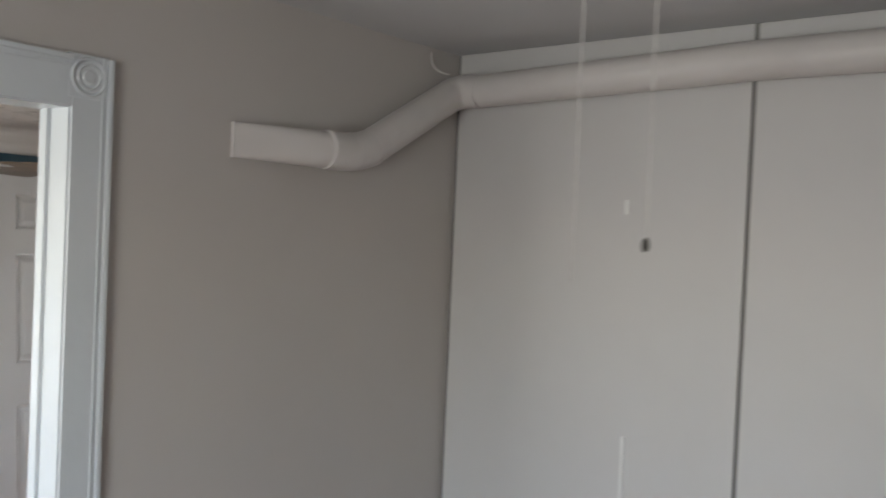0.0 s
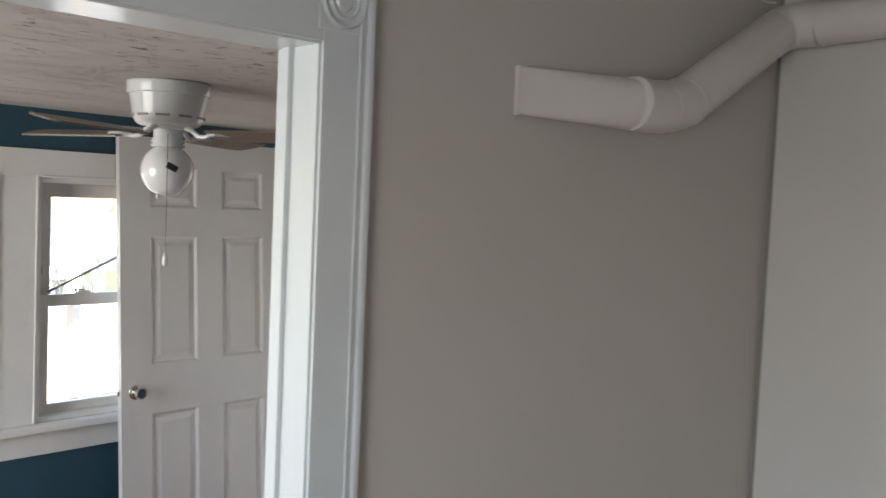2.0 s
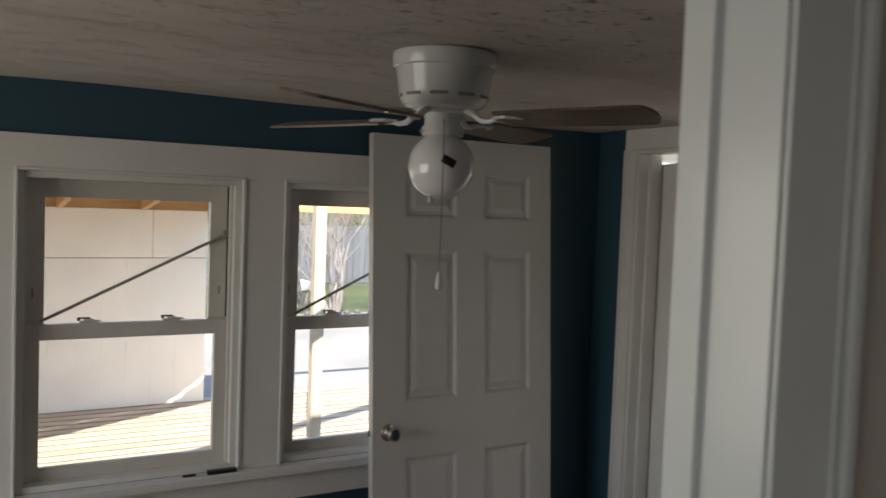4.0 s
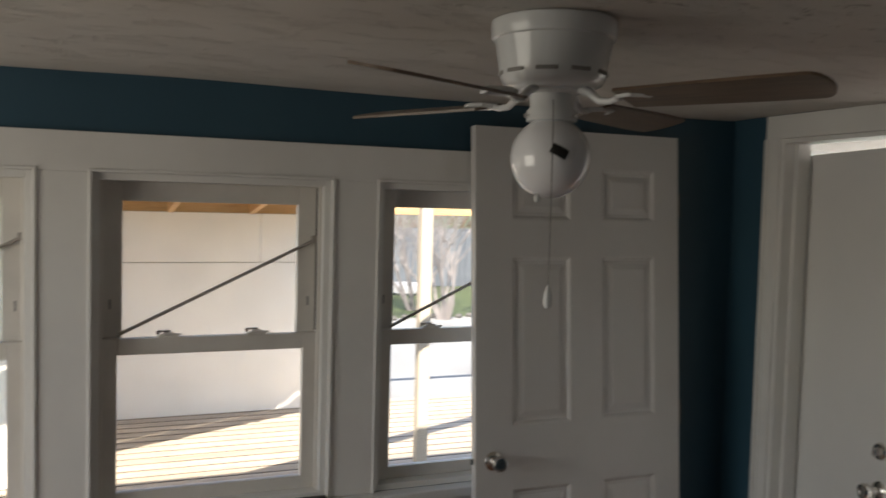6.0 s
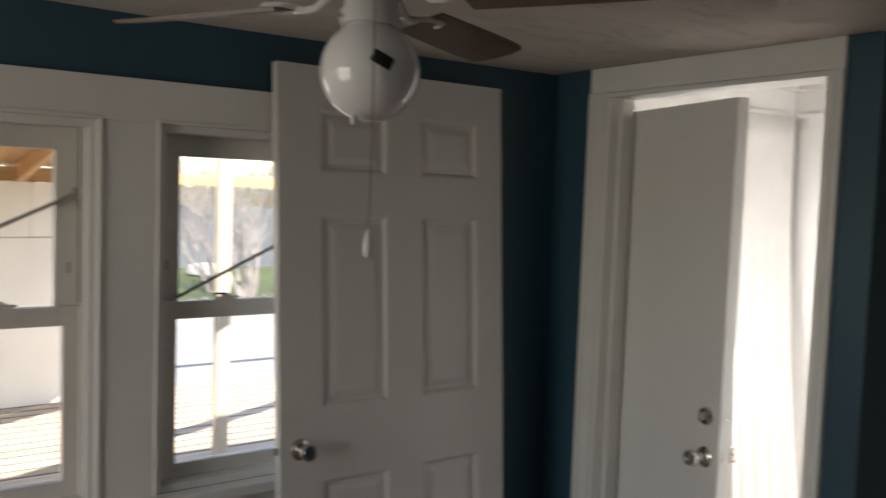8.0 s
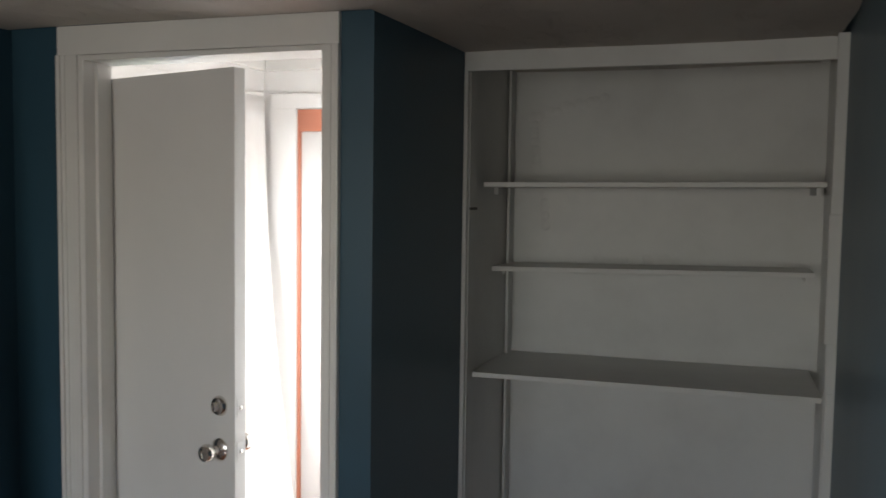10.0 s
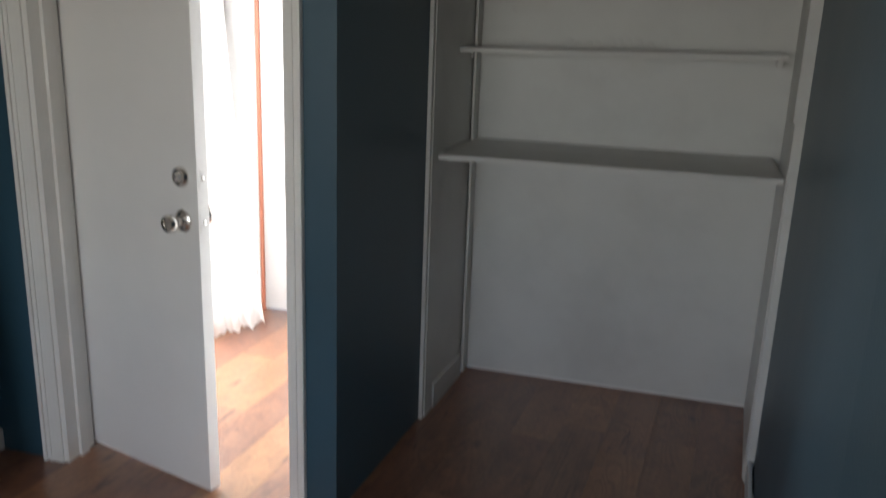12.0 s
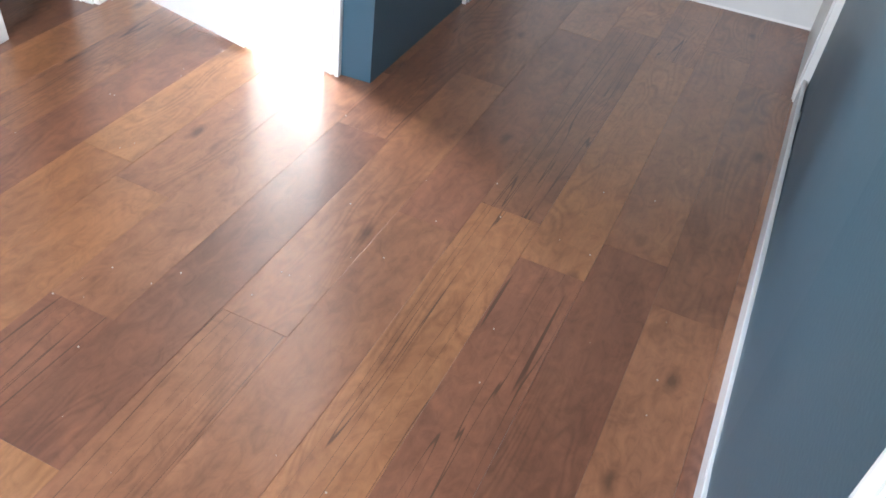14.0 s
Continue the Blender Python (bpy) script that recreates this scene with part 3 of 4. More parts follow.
part("wall_stub", b, M_PIPE, pipe, smooth=True)
bb = bmesh.new()
box(bb, 0.0, 0.013, 1.889, 1.894, 2.016, 2.126, 0.002, warp=on_partition)
part("wall_plate", bb, M_PIPE, pipe)
k0 = Vector((-1.153, 2.825, 2.340))
corner = Vector((-1.140, 2.880, 2.372))
k1 = pn(-1.045, 2.360)
b = bmesh.new()
sweep(b, bend(e1a, e1b, e1c), PR + 0.002)
part("elbow", b, M_PIPE, pipe, smooth=True)
ring_band(e1a, Vector((0.1, 1, 0)), 0.0008)
ring_band(e1a * 0.25 + e1b * 0.5 + e1c * 0.25, e1c - e1a)
ring_band(e1c, k0 - e1c, 0.002)
b = bmesh.new()
sweep(b, [e1c, e1c.lerp(k0, 0.5), k0], PR)
part("pipe_length", b, M_PIPE, pipe, smooth=True)
b = bmesh.new()
sweep(b, bend(k0, corner, k1), PR + 0.002)
part("elbow", b, M_PIPE, pipe, smooth=True)
for t in (0.45, 0.62):
    c = k0 * (1 - t) ** 2 + corner * 2 * t * (1 - t) + k1 * t * t
    ring_band(c, (corner - k0) * (1 - t) + (k1 - corner) * t)
b = bmesh.new()
sweep(b, [k1, pn(0.0, 2.390), pn(0.8, 2.390), pn(1.9, 2.39)], PR)
part("pipe_length", b, M_PIPE, pipe, smooth=True)
# wire hanger in the corner
hanger = thing("wire_hanger", pose(0, 0, 0), "painted bent wire holding the vent pipe", "wire")
b = bmesh.new()
sweep(b, bend(Vector((xa(2.79) + 0.004, 2.79, 2.505)), Vector((xa(2.78) + 0.006, 2.775, 2.43)), Vector((-1.165, 2.835, 2.425)), 10), 0.0028, 8)
part("wire", b, M_PIPE, hanger)

# two pull cords from the ceiling of the first room
for x, y, zb, dark in ((0.332, 1.036, 1.815, True), (0.239, 1.043, 1.765, False)):
    cord = thing("pull_cord", pose(x, y, zb), "thin twisted white pull cord hanging from the ceiling", "pull cord", "pull cords")
    b = bmesh.new()
    n = 150
    for s in (0, math.pi):
        pts = [(0.0009 * math.cos(i * 0.9 + s), 0.0009 * math.sin(i * 0.9 + s), (CEIL_A - zb) * i / n) for i in range(n + 1)]
        sweep(b, pts, 0.0007, 5)
    part("cord", b, M_CORD, cord)
    if dark:
        part("pull_bead", new_lathe([(0, -0.010), (0.003, -0.009), (0.0046, -0.004), (0.0042, 0.002), (0.002, 0.006), (0, 0.007)], 16), M_DARKMETAL, cord, "small dark metal bead", True)

# ---- windows ----


def moved(bm, m):
    bmesh.ops.transform(bm, matrix=m, verts=bm.verts[:])
    return bm


def build_window(y0, y1, k):
    w = setting(thing("window_%d" % k, pose(0, 0, 0), "double-hung sash window with cream frame and a diagonal rod", "window"))
    B = lambda *a, bev=0.002: new_box(*a, bevel=bev)
    # frame lining
    for a, b_ in ((y0, y0 + 0.022), (y1 - 0.022, y1)):
        part("window_frame", B(-3.985, WX - 0.002, a, b_, WZ0, WZ1), M_TRIM, w)
    part("window_frame", B(-3.985, WX - 0.002, y0 + 0.022, y1 - 0.022, WZ1 - 0.022, WZ1), M_TRIM, w)
    part("window_sill", B(-4.02, WX - 0.002, y0 + 0.022, y1 - 0.022, WZ0 - 0.004, WZ0 + 0.020), M_TRIM, w)
    # stop beads
    for a, b_ in ((y0 + 0.022, y0 + 0.031), (y1 - 0.031, y1 - 0.022)):
        part("stop_bead", B(-3.868, -3.850, a, b_, WZ0 + 0.02, WZ1 - 0.022), M_SASH, w)
    # upper sash behind, lower sash in front
    for nm, xf, zl, zh, rb, rt, sw in (("upper_sash", -3.936, 1.290, 1.823, 0.040, 0.062, 0.088), ("lower_sash", -3.902, WZ0 + 0.02, 1.336, 0.042, 0.052, 0.073)):
        s = part(nm, B(xf, xf + 0.030, y0 + 0.027, y0 + sw, zl, zh), M_SASH, w)
        part("stile", B(xf, xf + 0.030, y1 - sw, y1 - 0.027, zl, zh), M_SASH, s)
        part("rail", B(xf + 0.001, xf + 0.029, y0 + sw, y1 - sw, zl, zl + rb), M_SASH, s)
        part("rail", B(xf + 0.001, xf + 0.029, y0 + sw, y1 - sw, zh - rt, zh), M_SASH, s)
        g = part("pane", new_box(xf + 0.012, xf + 0.016, y0 + sw - 0.002, y1 - sw + 0.002, zl + rb - 0.002, zh - rt + 0.002), M_GLASS, s)
        g.visible_shadow = False
    # tilt latches on the meeting rail
    for f in (0.31, 0.69):
        yc = y0 + (y1 - y0) * f
        b = bmesh.new()
        box(b, -3.900, -3.874, yc - 0.030, yc + 0.030, 1.336, 1.343, 0.002)
        box(b, -3.896, -3.878, yc - 0.016, yc + 0.016, 1.343, 1.351, 0.003)
        box(b, -3.892, -3.880, yc + 0.010, yc + 0.042, 1.340, 1.346, 0.002)
        lk = part("sash_lock", b, M_SASH, w)
        b = bmesh.new()
        box(b, -3.898, -3.884, yc - 0.034, yc + 0.006, 1.351, 1.3555, 0.0015)
        box(b, -3.890, -3.884, yc - 0.036, yc - 0.026, 1.344, 1.3555, 0.0015)
        part("lever", b, M_HINGE, lk, "dull metal lever")
    for yc in (y0 + 0.052, y1 - 0.052):
        part("tilt_slot", new_box(-3.9065, -3.9045, yc - 0.003, yc + 0.003, 1.425, 1.455), M_HOLE, w)
    # dark joints where the upper sash runs in its track
    for yc in (y0 + 0.0245, y1 - 0.0245):
        part("track_gap", new_box(-3.930, -3.905, yc - 0.0024, yc + 0.0024, 1.340, 1.820), M_DARKMETAL, w)
    # diagonal rod in front of the upper sash
    b = bmesh.new()
    tube(b, (-3.893, y0 + 0.075, 1.345), (-3.893, y1 - 0.024, 1.650), 0.0055, 10)
    rod = part("brace_rod", b, M_ROD, w, "thin grey metal rod set diagonally")
    b = bmesh.new()
    box(b, -3.900, -3.884, y1 - 0.045, y1 - 0.022, 1.636, 1.660, 0.003)
    part("rod_clip", b, M_ROD, rod)
    return w


for k, (a, b_) in enumerate(WIN):
    build_window(a, b_, k + 1)

# flat boards, bead and sill round the windows
trim = setting(thing("trim", pose(0, 0, 0), "wide flat white boards framing the three windows", "window trim"))
T = 0.016
part("board", new_box(WX, WX + T, -0.35, 2.62, WZ1, 1.962, bevel=0.002), M_TRIM, trim)
for a, b_ in ((-0.35, WIN[0][0]), (WIN[0][1], WIN[1][0]), (WIN[1][1], WIN[2][0]), (WIN[2][1], 2.62)):
    part("board", new_box(WX, WX + T - 0.001, a, b_, WZ0, WZ1, bevel=0.002), M_TRIM, trim)
for a, b_ in WIN:
    for e, s in ((a, -1), (b_, 1)):
        part("bead", new_box(WX + T - 0.001, WX + T + 0.007, min(e, e + s * 0.010), max(e, e + s * 0.010), WZ0, WZ1 + 0.010, bevel=0.003), M_TRIM, trim)
    part("bead", new_box(WX + T - 0.001, WX + T + 0.006, a, b_, WZ1, WZ1 + 0.010, bevel=0.003), M_TRIM, trim)
part("sill_board", new_box(WX - 0.001, WX + 0.055, -0.40, 2.66, WZ0 - 0.034, WZ0 - 0.0005, bevel=0.005), M_TRIM, trim)
part("apron", new_box(WX, WX + T, -0.35, 2.62, 0.652, WZ0 - 0.034, bevel=0.002), M_TRIM, trim)
strip = tagged(finish("metal_strip", new_box(WX + 0.018, WX + 0.042, 1.470, 1.575, WZ0 - 0.0005, WZ0 + 0.0135, bevel=0.003), M_DARKMETAL), "small dark metal strip lying on the sill", "metal strip")
screw = tagged(finish("screw", new_box(WX + 0.022, WX + 0.034, 1.385, 1.43, WZ0 - 0.0005, WZ0 + 0.0065, bevel=0.002), M_DARKMETAL), "short dark screw lying on the sill", "screw")

# ---- doorway to the back hall ----


def on_north(n, x, z):
    return Vector((x, NY - n, z))


door_2 = setting(thing("door_2", pose(0, 0, 0), "white painted doorway casing to the back hall", "doorway"))
casing_stick(door_2, -3.630, -3.558, 0, 2.052, on_north, "z", -1, M_TRIM, 0.018)
casing_stick(door_2, -2.722, -2.682, 0, 2.052, on_north, "z", 1, M_TRIM, 0.014)
part("head_casing", new_box(-3.630, -2.682, NY - 0.017, NY, 2.052, CEIL + 0.004, bevel=0.002), M_TRIM, door_2)
for a, b_ in ((-3.558, -3.540), (-2.736, -2.719)):
    part("jamb", new_box(a, b_, NY - 0.010, NY + 0.118, 0, 2.052, bevel=0.001), M_TRIM, door_2)
part("stop_bead", new_box(-3.540, -3.528, NY + 0.040, NY + 0.080, 0, 2.035, bevel=0.002), M_TRIM, door_2)
part("head_jamb", new_box(-3.540, -2.736, NY - 0.010, NY + 0.118, 2.036, 2.051, bevel=0.001), M_TRIM, door_2)

# flush outer door, swung in from the window wall
HX, HY = -3.800, 3.432
FX, FY = -3.000, 3.205
length = math.hypot(FX - HX, FY - HY)
ang = math.degrees(math.atan2(FY - HY, FX - HX))
outer = thing("flush_door", pose(HX, HY, 0.012, 0, 0, ang), "flat white outer door standing open, with nickel knob and deadbolt", "door")
TH = 0.042
part("leaf", new_box(0, length, 0, TH, 0, 1.985, bevel=0.002), M_FLUSH, outer)


def rosette_knob(parent, x, z, side, name="knob"):
    """A round door knob; side -1: on the face y=0, +1: on the face y=TH."""
    y = 0 if side < 0 else TH
    m = Matrix.Translation((x, y, z)) @ Matrix.Rotation(radians(90 if side < 0 else -90), 4, "X")
    k_ = part(name, new_lathe([(0, 0), (0.033, 0), (0.033, 0.004), (0.028, 0.009), (0.014, 0.012), (0.0125, 0.030), (0.020, 0.034), (0.026, 0.044), (0.0265, 0.056), (0.022, 0.064), (0.012, 0.066), (0.011, 0.063), (0, 0.063)], 32, m), M_CHROME, parent, "satin nickel knob", True)
    return k_


rosette_knob(outer, length - 0.062, 0.872, -1)
rosette_knob(outer, length - 0.062, 0.872, 1)
m = Matrix.Translation((length - 0.062, 0, 1.002)) @ Matrix.Rotation(radians(90), 4, "X")
db = part("deadbolt", new_lathe([(0, 0), (0.030, 0), (0.030, 0.005), (0.025, 0.013), (0.012, 0.015), (0, 0.015)], 28, m), M_CHROME, outer, "satin nickel deadbolt", True)
part("thumb_turn", new_box(length - 0.066, length - 0.058, -0.030, -0.013, 0.988, 1.016, bevel=0.003), M_CHROME, db)
for z in (0.872, 1.002):
    pl = part("latch_plate", new_box(length - 0.0005, length + 0.0015, 0.008, 0.034, z - 0.029, z + 0.029, bevel=0.0004), M_FLUSH, outer, "white painted latch plate")
    part("bolt", new_box(length + 0.001, length + 0.005, 0.016, 0.026, z - 0.006, z + 0.006, bevel=0.002), M_CHROME, pl)
for z in (0.25, 1.0, 1.75):
    b = bmesh.new()
    tube(b, (-0.004, -0.004, z - 0.045), (-0.004, -0.004, z + 0.045), 0.006, 10)
    part("hinge", b, M_CHROME, outer)

# ---- back hall ----
hall_door = setting(thing("door_3", pose(0, 0, 0), "white door in an orange painted frame", "door"))
part("casing", new_box(-3.775, -3.634, 4.772, 4.79, 0, 2.045, bevel=0.002), M_WHITE, hall_door)
part("casing", new_box(-3.775, -2.82, 4.772, 4.79, 2.045, 2.115, bevel=0.002), M_WHITE, hall_door)
part("frame", new_box(-3.633, -3.618, 4.783, 4.86, 0, 2.04, bevel=0.002), M_ORANGE, hall_door, "orange painted door frame")
part("frame", new_box(-3.618, -2.9, 4.783, 4.86, 1.935, 2.04, bevel=0.002), M_ORANGE, hall_door, "orange painted door frame")
part("leaf", new_box(-3.618, -2.9, 4.797, 4.84, 0.01, 1.935, bevel=0.002), M_DOOR, hall_door)
ext_casing = setting(thing("door_4", pose(0, 0, 0), "white casing of the open outer doorway", "doorway"))
part("casing", new_box(WX, WX + 0.016, EXT[1], EXT[1] + 0.075, 0, 2.04, bevel=0.002), M_TRIM, ext_casing)
part("casing", new_box(WX, WX + 0.016, EXT[0] + 0.02, EXT[1] + 0.075, 2.04, 2.115, bevel=0.002), M_TRIM, ext_casing)

curtain = thing("curtain", pose(0, 0, 0), "long white cloth hanging flat against the hall wall", "curtain")
b = bmesh.new()
cols, levels = 64, 16
rows_ = []
for j in range(levels + 1):
    h = j / levels
    row = []
    for i in range(cols + 1):
        t = i / cols
        foot = Vector((-3.665, 4.285, 0.030)).lerp(Vector((-3.505, 4.560, 0.030)), t)
        top = Vector((-3.806, 4.365, 2.10)).lerp(Vector((-3.798, 4.752, 2.10)), t)
        p = foot.lerp(top, h)
        p.x += (top.x - foot.x) * 0.55 * h * (1 - h)
        wob = (0.007 * math.sin(t * 26 + 0.2 * j) + 0.003 * math.sin(t * 61 + j)) * (1 - h) ** 1.5
        hem = 0.010 * math.sin(t * 22) + 0.007 * math.sin(t * 53 + 1) if j == 0 else 0
        row.append(b.verts.new(p + Vector((0.86, -0.50, 0)) * wob + Vector((0, 0, hem))))
    rows_.append(row)
for j in range(levels):
    for i in range(cols):
        b.faces.new((rows_[j][i], rows_[j][i + 1], rows_[j + 1][i + 1], rows_[j + 1][i]))
cl = part("cloth", b, M_FABRIC, curtain, smooth=True)
so = cl.modifiers.new("thickness", "SOLIDIFY")
so.thickness = 0.003
part("batten", new_box(-3.82, -3.800, 4.36, 4.757, 2.098, 2.118, bevel=0.003), M_TRIM, curtain)
hall_trim = setting(thing("trim_hall", pose(0, 0, 0), "narrow white crown moulding of the back hall", "moulding"))
b = new_box(-3.82, -2.60, 4.765, 4.79, CEIL_C - 0.075, CEIL_C - 0.001, bevel=0.006)
part("moulding", b, M_TRIM, hall_trim)
b = new_box(-3.82, -3.795, NY + 0.12, 4.765, CEIL_C - 0.075, CEIL_C - 0.001, bevel=0.006)
part("moulding", b, M_TRIM, hall_trim)

# ---- six-panel door leaning on the window wall ----
LW, LH, LT = 0.842, 2.055, 0.035
lean = math.degrees(math.asin(0.145 / LH))
# local: x along the width, z up the leaf, y outwards from the face
panel_door = thing("panel_door", Matrix.Translation((-3.612, 2.064, 0.0)) @ Matrix(((0, 1, 0, 0), (1, 0, 0, 0), (0, 0, 1, 0), (0, 0, 0, 1))) @ pose(0, 0, 0, lean, 0, 0),
                   "loose white six-panel door leaning against the window wall", "door")
cols_ = [(0.140, 0.375), (0.505, 0.735)]
rows6 = [(0.215, 0.800), (1.018, 1.605), (1.735, 1.925)]
holes = [(a, b_, c, d) for a, b_ in cols_ for c, d in rows6]
b = slab([0, LW], [0, LH], holes, lambda u, v, s: (u, 0.0 if s == 0 else -LT, v))
part("stiles_and_rails", b, M_DOOR, panel_door)
for a, b_, c, d in holes:
    bb = bmesh.new()
    ins = [(0.0, 0.0), (0.006, -0.003), (0.014, -0.011), (0.026, -0.011), (0.046, -0.0035), (0.05, -0.003)]
    prev = None
    for o, y in ins:
        ring = [bb.verts.new((x, y, z)) for x, z in ((a + o, c + o), (b_ - o, c + o), (b_ - o, d - o), (a + o, d - o))]
        if prev:
            for i in range(4):
                bb.faces.new((prev[i], prev[(i + 1) % 4], ring[(i + 1) % 4], ring[i]))
        prev = ring
    bb.faces.new(prev)
    back = [bb.verts.new((x, -LT + 0.002, z)) for x, z in ((a, c), (b_, c), (b_, d), (a, d))]
    bb.faces.new(back[::-1])
    part("raised_panel", bb, M_DOOR, panel_door)
m = Matrix.Translation((0.066, 0, 0.905)) @ Matrix.Rotation(radians(-90), 4, "X")
part("knob", new_lathe([(0, 0), (0.033, 0), (0.033, 0.004), (0.028, 0.009), (0.013, 0.012), (0.012, 0.028), (0.019, 0.033), (0.0265, 0.043), (0.027, 0.056), (0.022, 0.064), (0.010, 0.066), (0, 0.064)], 32, m), M_CHROME, panel_door, "satin nickel knob", True)
part("latch_bolt", new_box(-0.012, 0.0, -0.024, -0.012, 0.894, 0.916, bevel=0.002), M_CHROME, panel_door)
for z in (0.22, 1.02, 1.80):
    b = bmesh.new()
    box(b, LW, LW + 0.002, -0.032, -0.003, z - 0.044, z + 0.044)
    tube(b, (LW + 0.004, -0.004, z - 0.044), (LW + 0.004, -0.004, z + 0.044), 0.005, 10)
    part("hinge", b, M_HINGE, panel_door, "dull brass hinge")

# ---- closet ----
closet = setting(thing("closet", pose(0, 0, 0), "built-in white closet recess with open shelves", "closet"))
CX0, CX1, CY = -2.530, -1.372, 3.925
part("back_panel", new_box(xs(BACK) + 0.002, xb(BACK) - 0.002, BACK, BACK + 0.010, 0.016, CEIL + 0.0), M_CLOSET, closet)
b = bmesh.new()
vs = box(b, 0.001, 0.011, CY + 0.010, BACK, 0.0, CEIL)
for v in vs:
    v.co.x += xs(v.co.y)
part("side_panel", b, M_CLOSET, closet)
part("front_stile", new_box(CX0 - 0.003, CX0 + 0.012, CY - 0.012, CY + 0.010, 0.0, CEIL, bevel=0.002), M_CLOSET, closet)
b = bmesh.new()
box(b, xs(BACK) + 0.011, xs(BACK) + 0.022, BACK - 0.075, BACK, 0.012, CEIL, 0.002)
part("corner_strip", b, M_CLOSET, closet)
b = bmesh.new()
for y0, y1, z0, z1, d in ((CY + 0.10, BACK - 0.09, 0.0, 0.10, 0.020), (CY + 0.010, CY + 0.085, 0.0, CEIL, 0.018)):
    vs = box(b, 0.010, d, y0, y1, z0, z1)
    for v in vs:
        v.co.x += xs(v.co.y)
part("side_batten", b, M_CLOSET, closet)
b = bmesh.new()
vs = box(b, 0.0105, 0.0135, CY + 0.088, CY + 0.098, 0.12, 0.98)
for v in vs:
    v.co.x += xs(v.co.y)
part("side_gap", b, M_HOLE, closet, "dark open joint beside the batten")
for z in (1.590,):
    b = bmesh.new()
    vs = box(b, 0.0185, 0.0225, CY + 0.012, CY + 0.080, z, z + 0.009)
    for v in vs:
        v.co.x += xs(v.co.y)
    part("shelf_slot", b, M_DARKMETAL, closet, "dark empty shelf slot")
part("header", new_box(CX0 + 0.010, xb(CY) - 0.030, CY - 0.012, CY + 0.010, 2.068, CEIL + 0.01, bevel=0.002), M_CLOSET, closet)
b = bmesh.new()
for z0, z1, w_ in ((0.0, 1.06, 0.022), (1.06, 1.21, 0.026), (1.21, 1.6, 0.032), (1.6, CEIL, 0.028)):
    box(b, xb(3.85) - 0.004 - w_, xb(3.85) + 0.002, 3.842, 3.862, z0, z1, 0.002)
part("front_stile", b, M_CLOSET, closet)
b = bmesh.new()
vs = box(b, -0.030, -0.006, 3.862, BACK, 0.0, CEIL)
for v in vs:
    v.co.x += xb(v.co.y)
part("side_panel", b, M_CLOSET, closet)
# thick old paint ridges on the back
b = bmesh.new()
random.seed(4)
for x0, z0, x1, z1, n in ((-2.40, 1.96, -2.10, 2.03, 12), (-2.40, 1.96, -2.38, 1.72, 9), (-2.13, 1.392, -1.80, 1.402, 9), (-2.35, 1.66, -2.34, 1.50, 5)):
    for i in range(n):
        t = (i + random.uniform(-0.3, 0.3)) / n
        x, z = x0 + (x1 - x0) * t, z0 + (z1 - z0) * t + random.uniform(-0.008, 0.008)
        lathe(b, [(random.uniform(0.020, 0.034), -0.001), (0.014, 0.0012), (0.006, 0.002), (0, 0.0022)], 14, Matrix.Translation((x, BACK, z)) @ Matrix.Rotation(radians(90), 4, "X"))
part("paint_ridges", b, M_CLOSET, closet, "lumpy drips of old paint", True)


def shelf(z, y0, tilt, label, x0=CX0 + 0.026, x1=None):
    t = thing("shelf", pose(0, 0, 0), label, "shelf", "closet shelves")
    b = bmesh.new()
    x1 = x1 or xb(4.1) - 0.036
    vs = box(b, x0, x1, y0, BACK - 0.004, z - 0.018, z, 0.002)
    for v in b.verts:
        v.co.z += tilt * (v.co.x - x0)
    part("board", b, M_CLOSET, t)
    for s, xx in (("cleat", x0), ("cleat", x1 - 0.018)):
        part(s, new_box(xx, xx + 0.018, y0 + 0.14, BACK - 0.005, z - 0.045 + (0.0 if xx == x0 else tilt * (x1 - x0)), z - 0.0185 + (0 if xx == x0 else tilt * (x1 - x0)), bevel=0.002), M_CLOSET, t)
    return t


shelf(1.690, 4.085, 0.010, "thin white painted closet shelf board, top one")
shelf(1.372, 4.205, 0.020, "narrow white painted closet shelf board, slightly tilted", x0=CX0 + 0.030, x1=xb(4.1) - 0.05)
shelf(1.010, 3.972, 0.006, "deep white painted closet shelf board, lowest one")

# ---- skirting ----
base = setting(thing("baseboard", pose(0, 0, 0), "low white painted baseboards", "baseboard"))
b = bmesh.new()
for y0, y1 in ((1.629, 3.84),):
    box(b, 0.007, 0.021, y0, y1, 0, 0.086, 0.004, warp=on_teal)
    for i in range(9):
        yy = y0 + 0.08 + i * (y1 - y0 - 0.1) / 9
        box(b, 0.0, 0.008, yy, yy + 0.05, 0.070, 0.078, warp=on_teal)
part("board", b, M_CASING, base)
part("board", new_box(WX, WX + 0.013, 2.70, NY, 0, 0.075, bevel=0.003), M_TRIM, base)
part("board", new_box(WX, WX + 0.013, -0.9, 2.70, 0, 0.075, bevel=0.003), M_TRIM, base)
b = bmesh.new()
box(b, 0.0, 0.013, -0.9, DOOR_S - 0.1, 0, 0.068, 0.003, warp=on_teal)
part("board", b, M_CASING, base)

